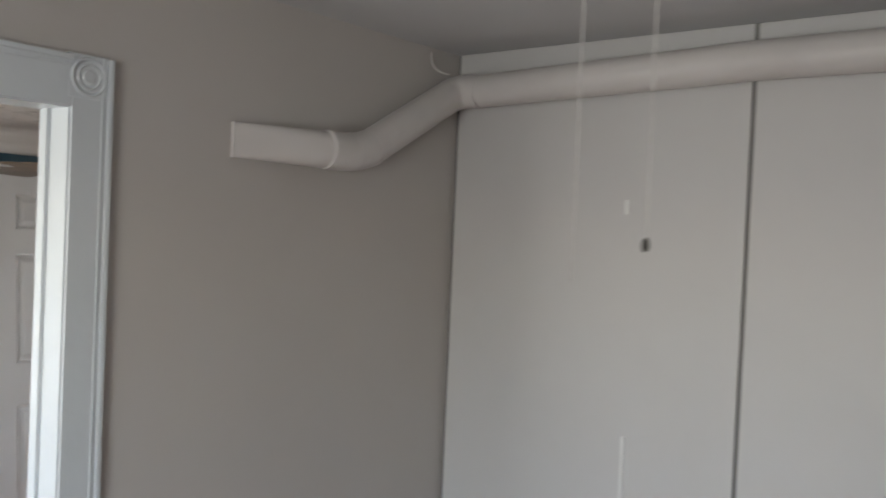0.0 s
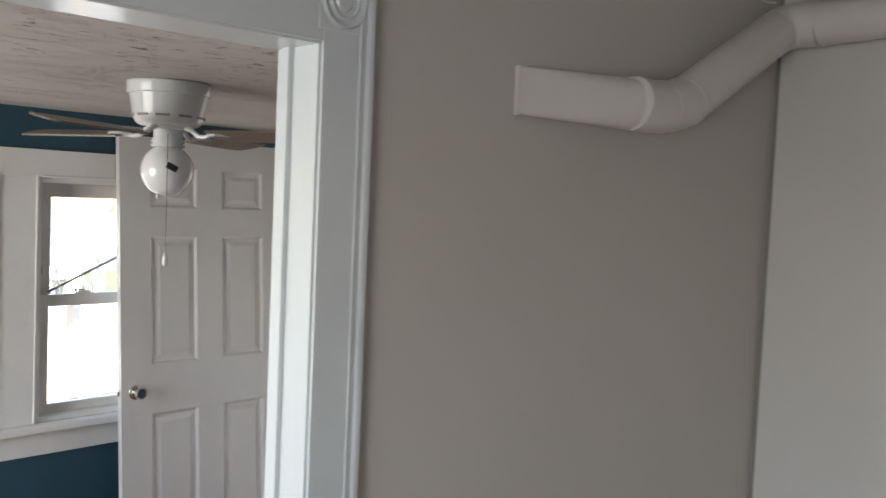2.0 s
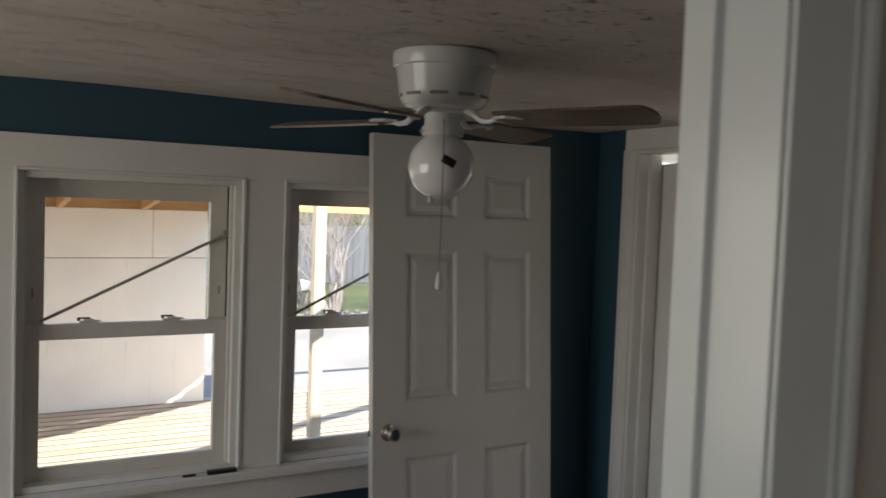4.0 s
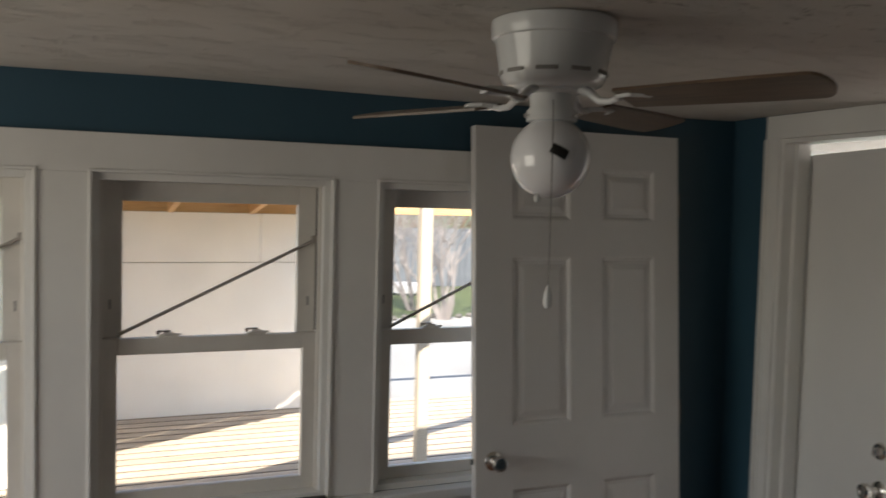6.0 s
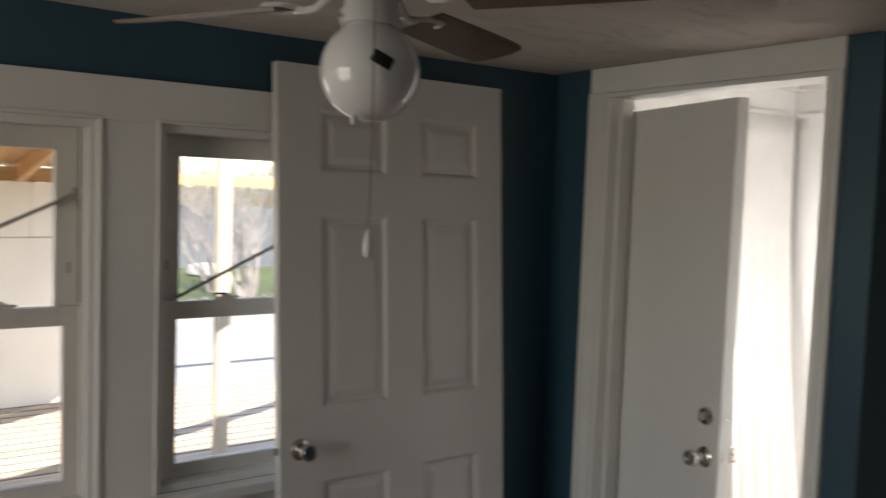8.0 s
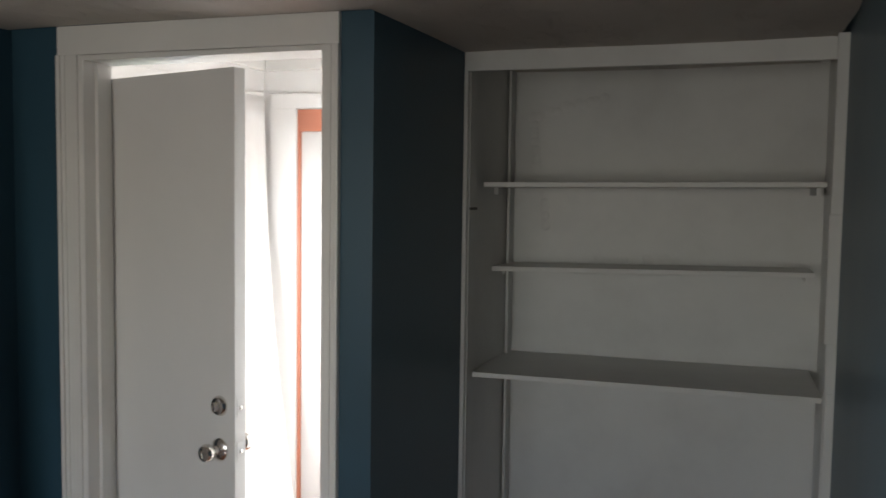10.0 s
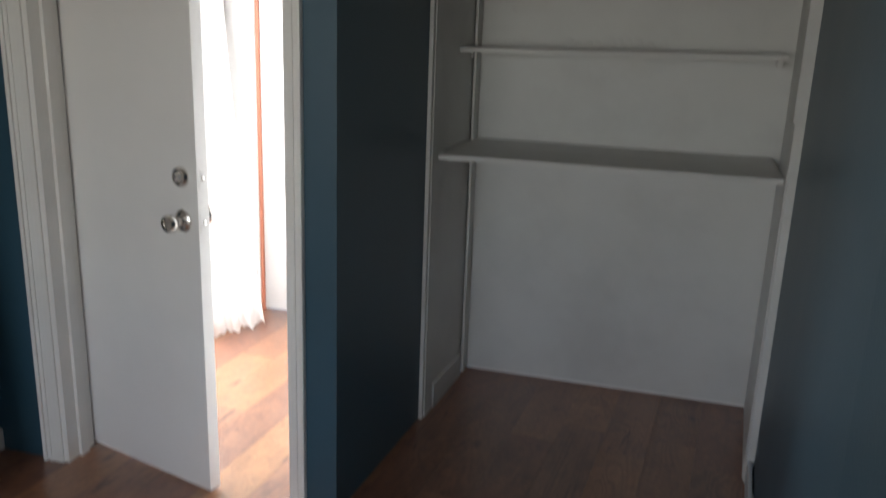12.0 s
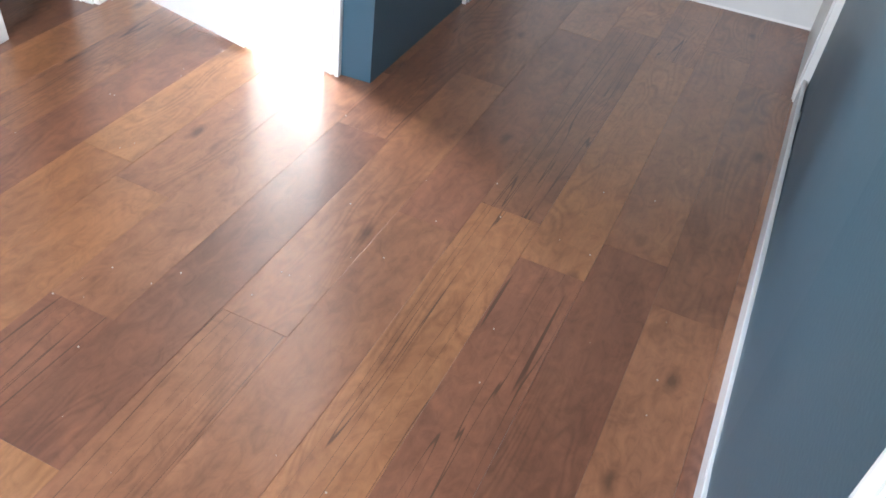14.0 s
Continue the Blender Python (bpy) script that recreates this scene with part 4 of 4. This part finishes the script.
# ---- ceiling fan ----
FCX, FCY, FTOP = -2.668, 1.747, 2.158
fan = thing("ceiling_fan", pose(FCX, FCY, FTOP), "white flush-mount ceiling fan with brown blades and a globe lamp", "ceiling fan")
part("motor_housing", new_lathe([(0, 0), (0.128, 0), (0.131, -0.003), (0.130, -0.034), (0.128, -0.038), (0.122, -0.040), (0.121, -0.045), (0.113, -0.098), (0.109, -0.118), (0.102, -0.130), (0.090, -0.137), (0.070, -0.140), (0, -0.140)], 48), M_FANWHITE, fan, smooth=True)
for i in range(10):
    a = i * math.tau / 10
    mm = Matrix.Rotation(a, 4, "Z")
    b = new_box(0.1000, 0.1125, -0.022, 0.022, -0.1125, -0.1045, bevel=0.002, m=mm)
    part("vent_slot", b, M_HOLE, fan)
part("switch_housing", new_lathe([(0.070, -0.138), (0.068, -0.144), (0.047, -0.149), (0.046, -0.175), (0.050, -0.182), (0.050, -0.196), (0, -0.196)], 32), M_FANWHITE, fan, smooth=True)
part("fitter", new_lathe([(0.052, -0.182), (0.053, -0.186), (0.053, -0.204), (0.044, -0.206), (0, -0.206)], 32), M_FANWHITE, fan, smooth=True)
for i in range(3):
    a = i * math.tau / 3 + 0.5
    b = bmesh.new()
    tube(b, (0.052 * math.cos(a), 0.052 * math.sin(a), -0.195), (0.064 * math.cos(a), 0.064 * math.sin(a), -0.195), 0.004, 8)
    part("thumb_screw", b, M_CHROME, fan)
GR, GZ = 0.084, -0.280
gl = part("globe", new_lathe([(0.040, GZ + 0.0745)] + [(GR * math.cos(radians(t)), GZ + GR * math.sin(radians(t))) for t in range(60, -90, -6)] + [(0, GZ - GR)], 40), M_OPAL, fan, "glossy white opal glass globe", True)
# black sticker on the globe, towards the doorway
d = Vector((1.30, -0.62, 0.16)).normalized()
side = d.cross(Vector((0, 0, 1))).normalized()
d = (d - side * 0.15).normalized()
side = d.cross(Vector((0, 0, 1))).normalized()
b = bmesh.new()
upv = side.cross(d)
ca, sa = math.cos(radians(27)), math.sin(radians(27))
rows_ = []
for lift in (0.0003, 0.0011):
    for iv in range(4):
        for iu in range(6):
            u, v = (iu / 5 - 0.5) * 0.036, (iv / 3 - 0.5) * 0.021
            p = (d * GR + side * (u * ca - v * sa) + upv * (u * sa + v * ca)).normalized()
            rows_.append(b.verts.new(p * (GR + lift) + Vector((0, 0, GZ))))
for iv in range(3):
    for iu in range(5):
        k = iv * 6 + iu
        b.faces.new((rows_[24 + k], rows_[25 + k], rows_[31 + k], rows_[30 + k]))
        b.faces.new((rows_[k], rows_[k + 6], rows_[k + 7], rows_[k + 1]))
part("sticker", b, M_BLACK, gl, "small black rectangular sticker")
b = new_lathe([(0, -0.016), (0.005, -0.014), (0.007, -0.006), (0.005, 0.0), (0.002, 0.003), (0, 0.003)], 14, Matrix.Translation((0.03, -0.045, GZ - 0.078)))
part("finial", b, M_FANWHITE, fan, smooth=True)
# pull chain in front of the globe
cx_, cy_ = 0.082, -0.042
b = bmesh.new()
sweep(b, [(0.041, -0.021, -0.165), (0.075, -0.039, -0.180), (cx_, cy_, -0.215), (cx_ + 0.002, cy_, -0.40), (cx_, cy_, -0.545)], 0.0010, 6)
ch = part("pull_chain", b, M_CHAIN, fan, "thin dark pull chain")
part("pull_knob", new_lathe([(0, -0.046), (0.006, -0.044), (0.0088, -0.034), (0.0075, -0.018), (0.004, -0.004), (0.002, 0.0), (0, 0.0)], 18, Matrix.Translation((cx_, cy_, -0.540))), M_FANWHITE, ch, "white teardrop pull", True)
for i in range(4):
    a = radians(28 + 90 * i)
    mm = Matrix.Rotation(a, 4, "Z")
    # bracket: arm, then an open scrolled plate
    b = bmesh.new()
    sweep(b, [(0.066, 0, -0.141), (0.088, 0, -0.150), (0.112, 0, -0.168), (0.135, 0, -0.170), (0.155, 0, -0.164)], [0.010, 0.009, 0.008, 0.007, 0.007], 10)
    for s in (-1, 1):
        sweep(b, [(0.150, 0, -0.164), (0.165, s * 0.024, -0.163), (0.190, s * 0.032, -0.163), (0.212, s * 0.020, -0.163), (0.222, 0, -0.163)], 0.0055, 8)
        lathe(b, [(0, -0.005), (0.008, -0.004), (0.009, 0.0), (0, 0.002)], 12, Matrix.Translation((0.195, s * 0.030, -0.163)))
    lathe(b, [(0, -0.005), (0.010, -0.004), (0.011, 0.0), (0, 0.002)], 12, Matrix.Translation((0.222, 0, -0.163)))
    bmesh.ops.transform(b, matrix=mm, verts=b.verts[:])
    br = part("blade_bracket", b, M_FANWHITE, fan, "ornate white metal bracket", True)
    # blade with a rounded end, pitched
    outline = [(0.165, -0.050), (0.30, -0.056), (0.44, -0.061), (0.525, -0.060)]
    outline += [(0.525 + 0.03 * math.sin(radians(t)), -0.060 * math.cos(radians(t))) for t in range(15, 180, 15)]
    outline += [(0.525, 0.060), (0.44, 0.061), (0.30, 0.056), (0.165, 0.050)]
    b = bmesh.new()
    lo = [b.verts.new((x, y, 0)) for x, y in outline]
    hi = [b.verts.new((x, y, 0.006)) for x, y in outline]
    b.faces.new(lo[::-1])
    b.faces.new(hi)
    for k in range(len(outline)):
        k2 = (k + 1) % len(outline)
        b.faces.new((lo[k], lo[k2], hi[k2], hi[k]))
    bl = part("blade", b, M_BLADE, fan, "brown wood-grain fan blade")
    bl.matrix_local = Matrix.Translation((0, 0, -0.168)) @ mm @ Matrix.Rotation(radians(-12), 4, "X")

# ---- outside ----
DZ, GZ0 = -0.10, -0.36
ground = setting(finish("ground", new_box(-600, 600, -600, 600, GZ0 - 0.5, GZ0), M_GRASS), "open lawn reaching the horizon", "ground")
pavement = setting(finish("pavement", new_box(-15.6, -8.72, -6, 14, GZ0 + 0.004, GZ0 + 0.05), M_CONCRETE), "pale sunlit concrete yard", "pavement")
deck = setting(thing("deck", pose(0, 0, 0), "pale wooden deck outside the windows", "deck"))
# frame and joists in a dark colour, to put shade into the gaps
part("deck_frame", new_box(-8.70, -4.0, -0.9, 7.0, GZ0, DZ - 0.12), M_SUBFLOOR, deck)
for jx in range(9):
    part("joist", new_box(-8.69, -4.0, -0.75 + jx * 0.95, -0.71 + jx * 0.95, DZ - 0.12, DZ - 0.029), M_SUBFLOOR, deck)
x = -4.0
board = None
random.seed(7)
while x > -8.70:
    if board is None:
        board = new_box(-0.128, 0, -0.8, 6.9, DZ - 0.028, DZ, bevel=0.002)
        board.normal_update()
        # board sides take the painted gap shade
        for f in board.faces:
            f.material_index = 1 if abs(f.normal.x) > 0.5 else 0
        ob = part("deck_board", board, [M_DECK, M_DECKSHADE], deck)
        mesh = ob.data
        board = ob
    else:
        ob = new("deck_board", mesh)
        ob.parent = deck
    ob.location.x = x
    x -= 0.144

fence = thing("fence", pose(0, 0, 0), "tall cream painted board fence round the deck", "fence")
for i in range(15):
    y0 = -0.313 + i * 0.21
    part("fence_board", new_box(-8.64, -8.62, y0, min(y0 + 0.21, 2.69), DZ, 1.222, bevel=0.0025), M_FENCE, fence)
for y0, y1 in ((-0.313, 1.000), (1.004, 2.205), (2.211, 2.69)):
    part("fence_panel", new_box(-8.645, -8.617, y0, y1, 1.229, 1.655, bevel=0.004), M_FENCE, fence)
part("fence_rail", new_box(-8.70, -8.646, -0.313, 2.69, 1.56, 1.64), M_FENCE, fence)
# rail in a darker colour, to put shade into the seam before it
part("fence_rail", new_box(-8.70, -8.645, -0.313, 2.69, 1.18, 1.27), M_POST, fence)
part("fence_rail", new_box(-8.70, -8.646, -0.313, 2.69, 0.1, 0.2), M_FENCE, fence)
side_fence = thing("side_fence", pose(0, 0, 0), "cream board fence closing the side of the deck", "fence")
for i in range(6):
    x0 = -8.60 + i * 0.21
    part("fence_board", new_box(x0, x0 + 0.21, -0.29, -0.27, DZ, 1.66, bevel=0.0025), M_FENCE, side_fence)
part("rail", new_box(-8.6, -7.34, -0.27, -0.235, 1.05, 1.14), M_FENCE, side_fence)
gate = thing("gate", pose(0, 0.08, 0), "cream boarded gate on a post with dark metal hinges", "gate")
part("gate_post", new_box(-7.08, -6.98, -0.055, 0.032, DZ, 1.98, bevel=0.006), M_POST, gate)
for k in range(2):
    part("gate_board", new_box(-7.06, -7.03, -0.055 - (k + 1) * 0.10, -0.055 - k * 0.10, DZ + 0.002, 1.69, bevel=0.002), M_FENCE, gate)
for k in range(3):
    part("gate_board", new_box(-7.05, -7.02, 0.050 + k * 0.115, 0.165 + k * 0.115, DZ + 0.002, 1.86, bevel=0.002), M_FENCE, gate)
part("gate_rail", new_box(-7.02, -6.99, 0.050, 0.395, 1.05, 1.13, bevel=0.003), M_FENCE, gate)
for z in (1.70, 0.96):
    b = bmesh.new()
    box(b, -7.02, -6.98, 0.036, 0.056, z - 0.075, z + 0.075, 0.004)
    tube(b, (-6.972, 0.046, z - 0.08), (-6.972, 0.046, z + 0.08), 0.010, 10)
    box(b, -7.02, -6.99, 0.056, 0.098, z - 0.022, z + 0.010, 0.004)
    hg = part("gate_hinge", b, M_DARKMETAL, gate)
    b = bmesh.new()
    box(b, -6.982, -6.974, -0.028, 0.006, z - 0.045, z + 0.045, 0.002)
    part("hinge_plate", b, M_HOLE, hg)

# patio cover: skewed in plan, low over the fence
patio = thing("patio_cover", pose(0, 0, 0), "yellow pine patio cover with ribbed roofing on a cream post", "patio roof")


def inner_edge(y):
    return -5.545 - 0.51 * (y + 0.07)


def roof_strip(in0, in1, rise):
    """Ribbed sheet from the fence side (in0 None) or a set distance to the skewed inner edge."""
    b = bmesh.new()
    prev = None
    for j in range(96):
        y = -1.20 + j * 0.0425
        zz = 0.012 * math.sin(j * 1.6)
        xe = inner_edge(y)
        far_x = xe - in0 if in0 else (-8.85 if y > 0.3 else -7.3)
        near_x = xe - in1
        slope = 0.288 / (xe + 8.85)
        za, zb_ = 1.772 + slope * (far_x + 8.85) + rise, 1.772 + slope * (near_x + 8.85) + rise
        ring = [b.verts.new((far_x, y, za + zz)), b.verts.new((near_x, y, zb_ + zz)), b.verts.new((near_x, y, zb_ + zz + 0.003)), b.verts.new((far_x, y, za + zz + 0.003))]
        if prev:
            for k in range(4):
                b.faces.new((prev[k], prev[(k + 1) % 4], ring[(k + 1) % 4], ring[k]))
        else:
            b.faces.new(ring)
        prev = ring
    b.faces.new(prev[::-1])
    return b


part("ribbed_roofing", roof_strip(None, 0.285, 0.0), M_BEAM, patio)
part("ribbed_roofing", roof_strip(0.271, 0.0, 0.0), M_BEAM, patio)
# unseen free-standing beam, added to throw a thin band of shade over the deck
b = bmesh.new()
box(b, -0.045, 0.045, 0, 4.2, 1.99, 2.08, 0.004, m=pose(-4.87, 1.0, 0, 0, 0, 24.3))
part("outer_beam", b, M_BEAM, patio)
part("beam", new_box(-8.70, -8.63, 0.45, 2.88, 1.657, 1.768, bevel=0.004), M_BEAM, patio)
part("beam", new_box(-8.69, -8.65, 2.88, 6.2, 1.675, 1.768, bevel=0.004), M_BEAM, patio)
for y in (0.76, 1.44, 2.12, 2.80):
    L = inner_edge(y) - 0.07 + 8.60
    b = new_box(0, L, -0.024, 0.024, -0.112, 0.0, bevel=0.003)
    rf = part("rafter", b, M_BEAM, patio)
    rf.matrix_local = Matrix.Translation((-8.60, y, 1.762)) @ Matrix.Rotation(-math.atan2(0.27, L), 4, "Y")
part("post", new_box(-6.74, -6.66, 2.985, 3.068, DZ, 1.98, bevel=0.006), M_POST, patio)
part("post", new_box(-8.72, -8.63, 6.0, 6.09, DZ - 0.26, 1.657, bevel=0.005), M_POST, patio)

# far fence, tree, planter
far = thing("board_fence", pose(0, 0, 0), "weathered blue-grey board fence across the lawn", "fence")
mesh = None
for i in range(90):
    y = -2 + i * 0.165
    if mesh is None:
        ob = part("fence_board", new_box(-0.012, 0.012, 0.003, 0.160, 0, 1.52, bevel=0.003), M_GREYFENCE, far)
        mesh = ob.data
    else:
        ob = new("fence_board", mesh)
        ob.parent = far
    ob.location = (-21.5, y, GZ0 + random.uniform(-0.01, 0.02))
part("rail", new_box(-21.56, -21.52, -2, 12.9, 0.7, 0.79), M_GREYFENCE, far)


def bare_tree(px, py, h, seed, label):
    t = thing("tree", pose(px, py, GZ0), label, "tree", "bare trees")
    rnd = random.Random(seed)
    trunk, twigs = bmesh.new(), bmesh.new()

    def grow(bm, p, d, length, r, depth):
        pts, rad = [p.copy()], [r]
        n = 4
        for i in range(n):
            d = (d + Vector((rnd.uniform(-.22, .22), rnd.uniform(-.22, .22), rnd.uniform(-.05, .16)))).normalized()
            p = p + d * length / n
            pts.append(p.copy())
            rad.append(r * (1 - 0.55 * (i + 1) / n))
        sweep(bm, pts, rad, 6 if depth < 2 else 4)
        if depth < 4:
            for i in range(rnd.choice((3, 4, 5))):
                k = rnd.choice((2, 3, 4))
                nd = (d + Vector((rnd.uniform(-.8, .8), rnd.uniform(-.8, .8), rnd.uniform(-.2, .6)))).normalized()
                grow(twigs, pts[k], nd, length * rnd.uniform(0.55, 0.8), rad[k] * 0.62, depth + 1)

    for i in range(7):
        a = i * math.tau / 7 + rnd.uniform(-.4, .4)
        grow(trunk, Vector((0.08 * math.cos(a), 0.08 * math.sin(a), 0)), Vector((0.28 * math.cos(a), 0.28 * math.sin(a), 1)).normalized(), h * 0.42, 0.036, 0)
    part("trunk", trunk, M_BARK, t)
    part("crown", twigs, M_BARK, t)
    return t


bare_tree(-15.3, 6.75, 3.4, 3, "bare pale-barked shrub tree with many thin branches")
bare_tree(-17.0, 6.75, 3.6, 8, "bare pale-barked shrub tree with many thin branches")
planter = thing("tyre_planter", pose(-19.9, 7.65, GZ0), "white painted tyre used as a planter on the lawn", "planter")
part("tyre", new_lathe([(0.22, 0.0), (0.36, 0.0), (0.42, 0.06), (0.43, 0.16), (0.40, 0.24), (0.32, 0.27), (0.24, 0.25), (0.20, 0.16), (0.22, 0.0)], 28), M_TYRE, planter, smooth=True)
part("soil", new_lathe([(0, 0.14), (0.23, 0.14)], 20), M_STONE, planter)
rnd = random.Random(9)
bt = bmesh.new()
for i in range(1500):
    p = Vector((rnd.uniform(-27, -23), rnd.uniform(-4, 18), 0))
    hgt = 2.2 + 0.9 * noise.noise(Vector((p.y * 0.35, 1.7, 0)))
    p.z = GZ0 + rnd.uniform(0, 1) ** 0.8 * hgt
    q = Vector((rnd.uniform(-.25, .25), rnd.uniform(-.35, .35), rnd.uniform(0.2, .7)))
    tube(bt, p, p + q, 0.035, 3, 0.008)
tagged(finish("far_brush", bt, M_TWIG), "tangle of bare brown brush behind the far fence", "brush", kind="stuff")
rnd = random.Random(5)
border = tagged(new("stone_border"), "row of rough grey edging stones by the lawn", "stones")
for i in range(22):
    yy = 3.2 + i * 0.26
    b = bmesh.new()
    bmesh.ops.create_icosphere(b, subdivisions=2, radius=0.07)
    for v in b.verts:
        v.co *= 1 + 0.25 * noise.noise(v.co * 9 + Vector((i, 0, 0)))
        v.co.z = max(v.co.z * 0.7, -0.035)
    s = part("stone", b, M_STONE, border)
    s.location = (-15.45 + rnd.uniform(-.1, .1), yy, GZ0 + 0.082)

# ---- floor planks ----
floor = setting(finish("floor", new_box(-3.82, -1.25, -0.9, 4.86, -0.10, -0.012), M_SUBFLOOR), "brown laminate plank floor with varied boards", "floor")
PWD, PLEN = 0.1635, 1.22
skew = math.atan(0.078)
random.seed(11)
meshes = {}
origin = Vector((-1.606, 2.82))
ca, sa = math.cos(-skew), math.sin(-skew)
JOINTS = {1: -0.37, 0: -0.15, -1: 0.0, -2: -0.16, -3: -0.015, -4: -0.165, -5: 0.56, -6: -1.12, -7: 0.42, -8: 0.80, -9: -0.355, -10: 0.30}
DARK, RED, BROWN = (0.167, 0.070, 0.041), (0.212, 0.089, 0.051), (0.211, 0.093, 0.051)
TAN, ORANGE, YELLOW = (0.254, 0.113, 0.059), (0.302, 0.135, 0.062), (0.328, 0.155, 0.068)
TONES = {(1, -1): RED, (1, 0): TAN, (0, -1): TAN, (0, 0): BROWN, (-1, -1): DARK, (-1, 0): TAN, (-2, -1): RED, (-2, 0): ORANGE,
         (-3, -1): ORANGE, (-3, 0): BROWN, (-4, -1): TAN, (-4, 0): RED, (-5, -1): TAN, (-5, 0): BROWN, (-6, 0): DARK, (-6, -1): YELLOW, (-6, 1): BROWN,
         (-7, -1): TAN, (-7, 0): TAN, (-8, -1): TAN, (-8, 0): TAN, (-9, -1): ORANGE, (-9, 0): YELLOW, (-10, -1): RED, (-10, 0): BROWN}
for col in range(-17, 2):
    shift = JOINTS.get(col, random.uniform(0, PLEN))
    for k in range(-4, 4):
        a0 = k * PLEN + shift
        # cut to the walls at both ends
        a1 = min(a0 + PLEN, (4.84 - origin.y - col * PWD * sa) / ca)
        a0 = max(a0, (-0.93 - origin.y - col * PWD * sa) / ca)
        if a1 - a0 < 0.03 or origin.x + (col + 1) * PWD * ca - a1 * sa < -3.85:
            continue
        if "plank" not in meshes:
            b = new_box(0.0002, PWD - 0.0002, 0.0001, PLEN - 0.0002, -0.012, 0.0, bevel=0.0008)
            ob = part("plank", b, M_FLOOR, floor)
            meshes["plank"] = ob.data
        else:
            ob = new("plank", meshes["plank"])
            ob.parent = floor
        ob.color = (*TONES.get((col, k), random.choice((RED, BROWN, TAN, TAN, ORANGE, BROWN))), 1)
        ob.matrix_local = Matrix.Translation((origin.x + col * PWD * ca - a0 * sa, origin.y + col * PWD * sa + a0 * ca, random.uniform(-0.0006, 0.0))) @ Matrix.Rotation(-skew, 4, "Z") @ Matrix.Diagonal((1, (a1 - a0) / PLEN, 1, 1))

# crumbs of plaster and dust on the planks
rnd = random.Random(21)
bt = bmesh.new()
for i in range(60):
    x_, y_ = rnd.uniform(-3.3, -1.5), rnd.uniform(1.5, 3.1)
    s_ = rnd.uniform(0.0006, 0.0017)
    vs = box(bt, -s_, s_, -s_ * rnd.uniform(0.6, 2.2), s_, 0.0, s_ * 0.8, m=pose(x_, y_, 0.0002, 0, 0, rnd.uniform(0, 180)))
tagged(finish("floor_crumbs", bt, M_CRUMB), "tiny white crumbs of plaster scattered on the planks", "debris", kind="stuff")
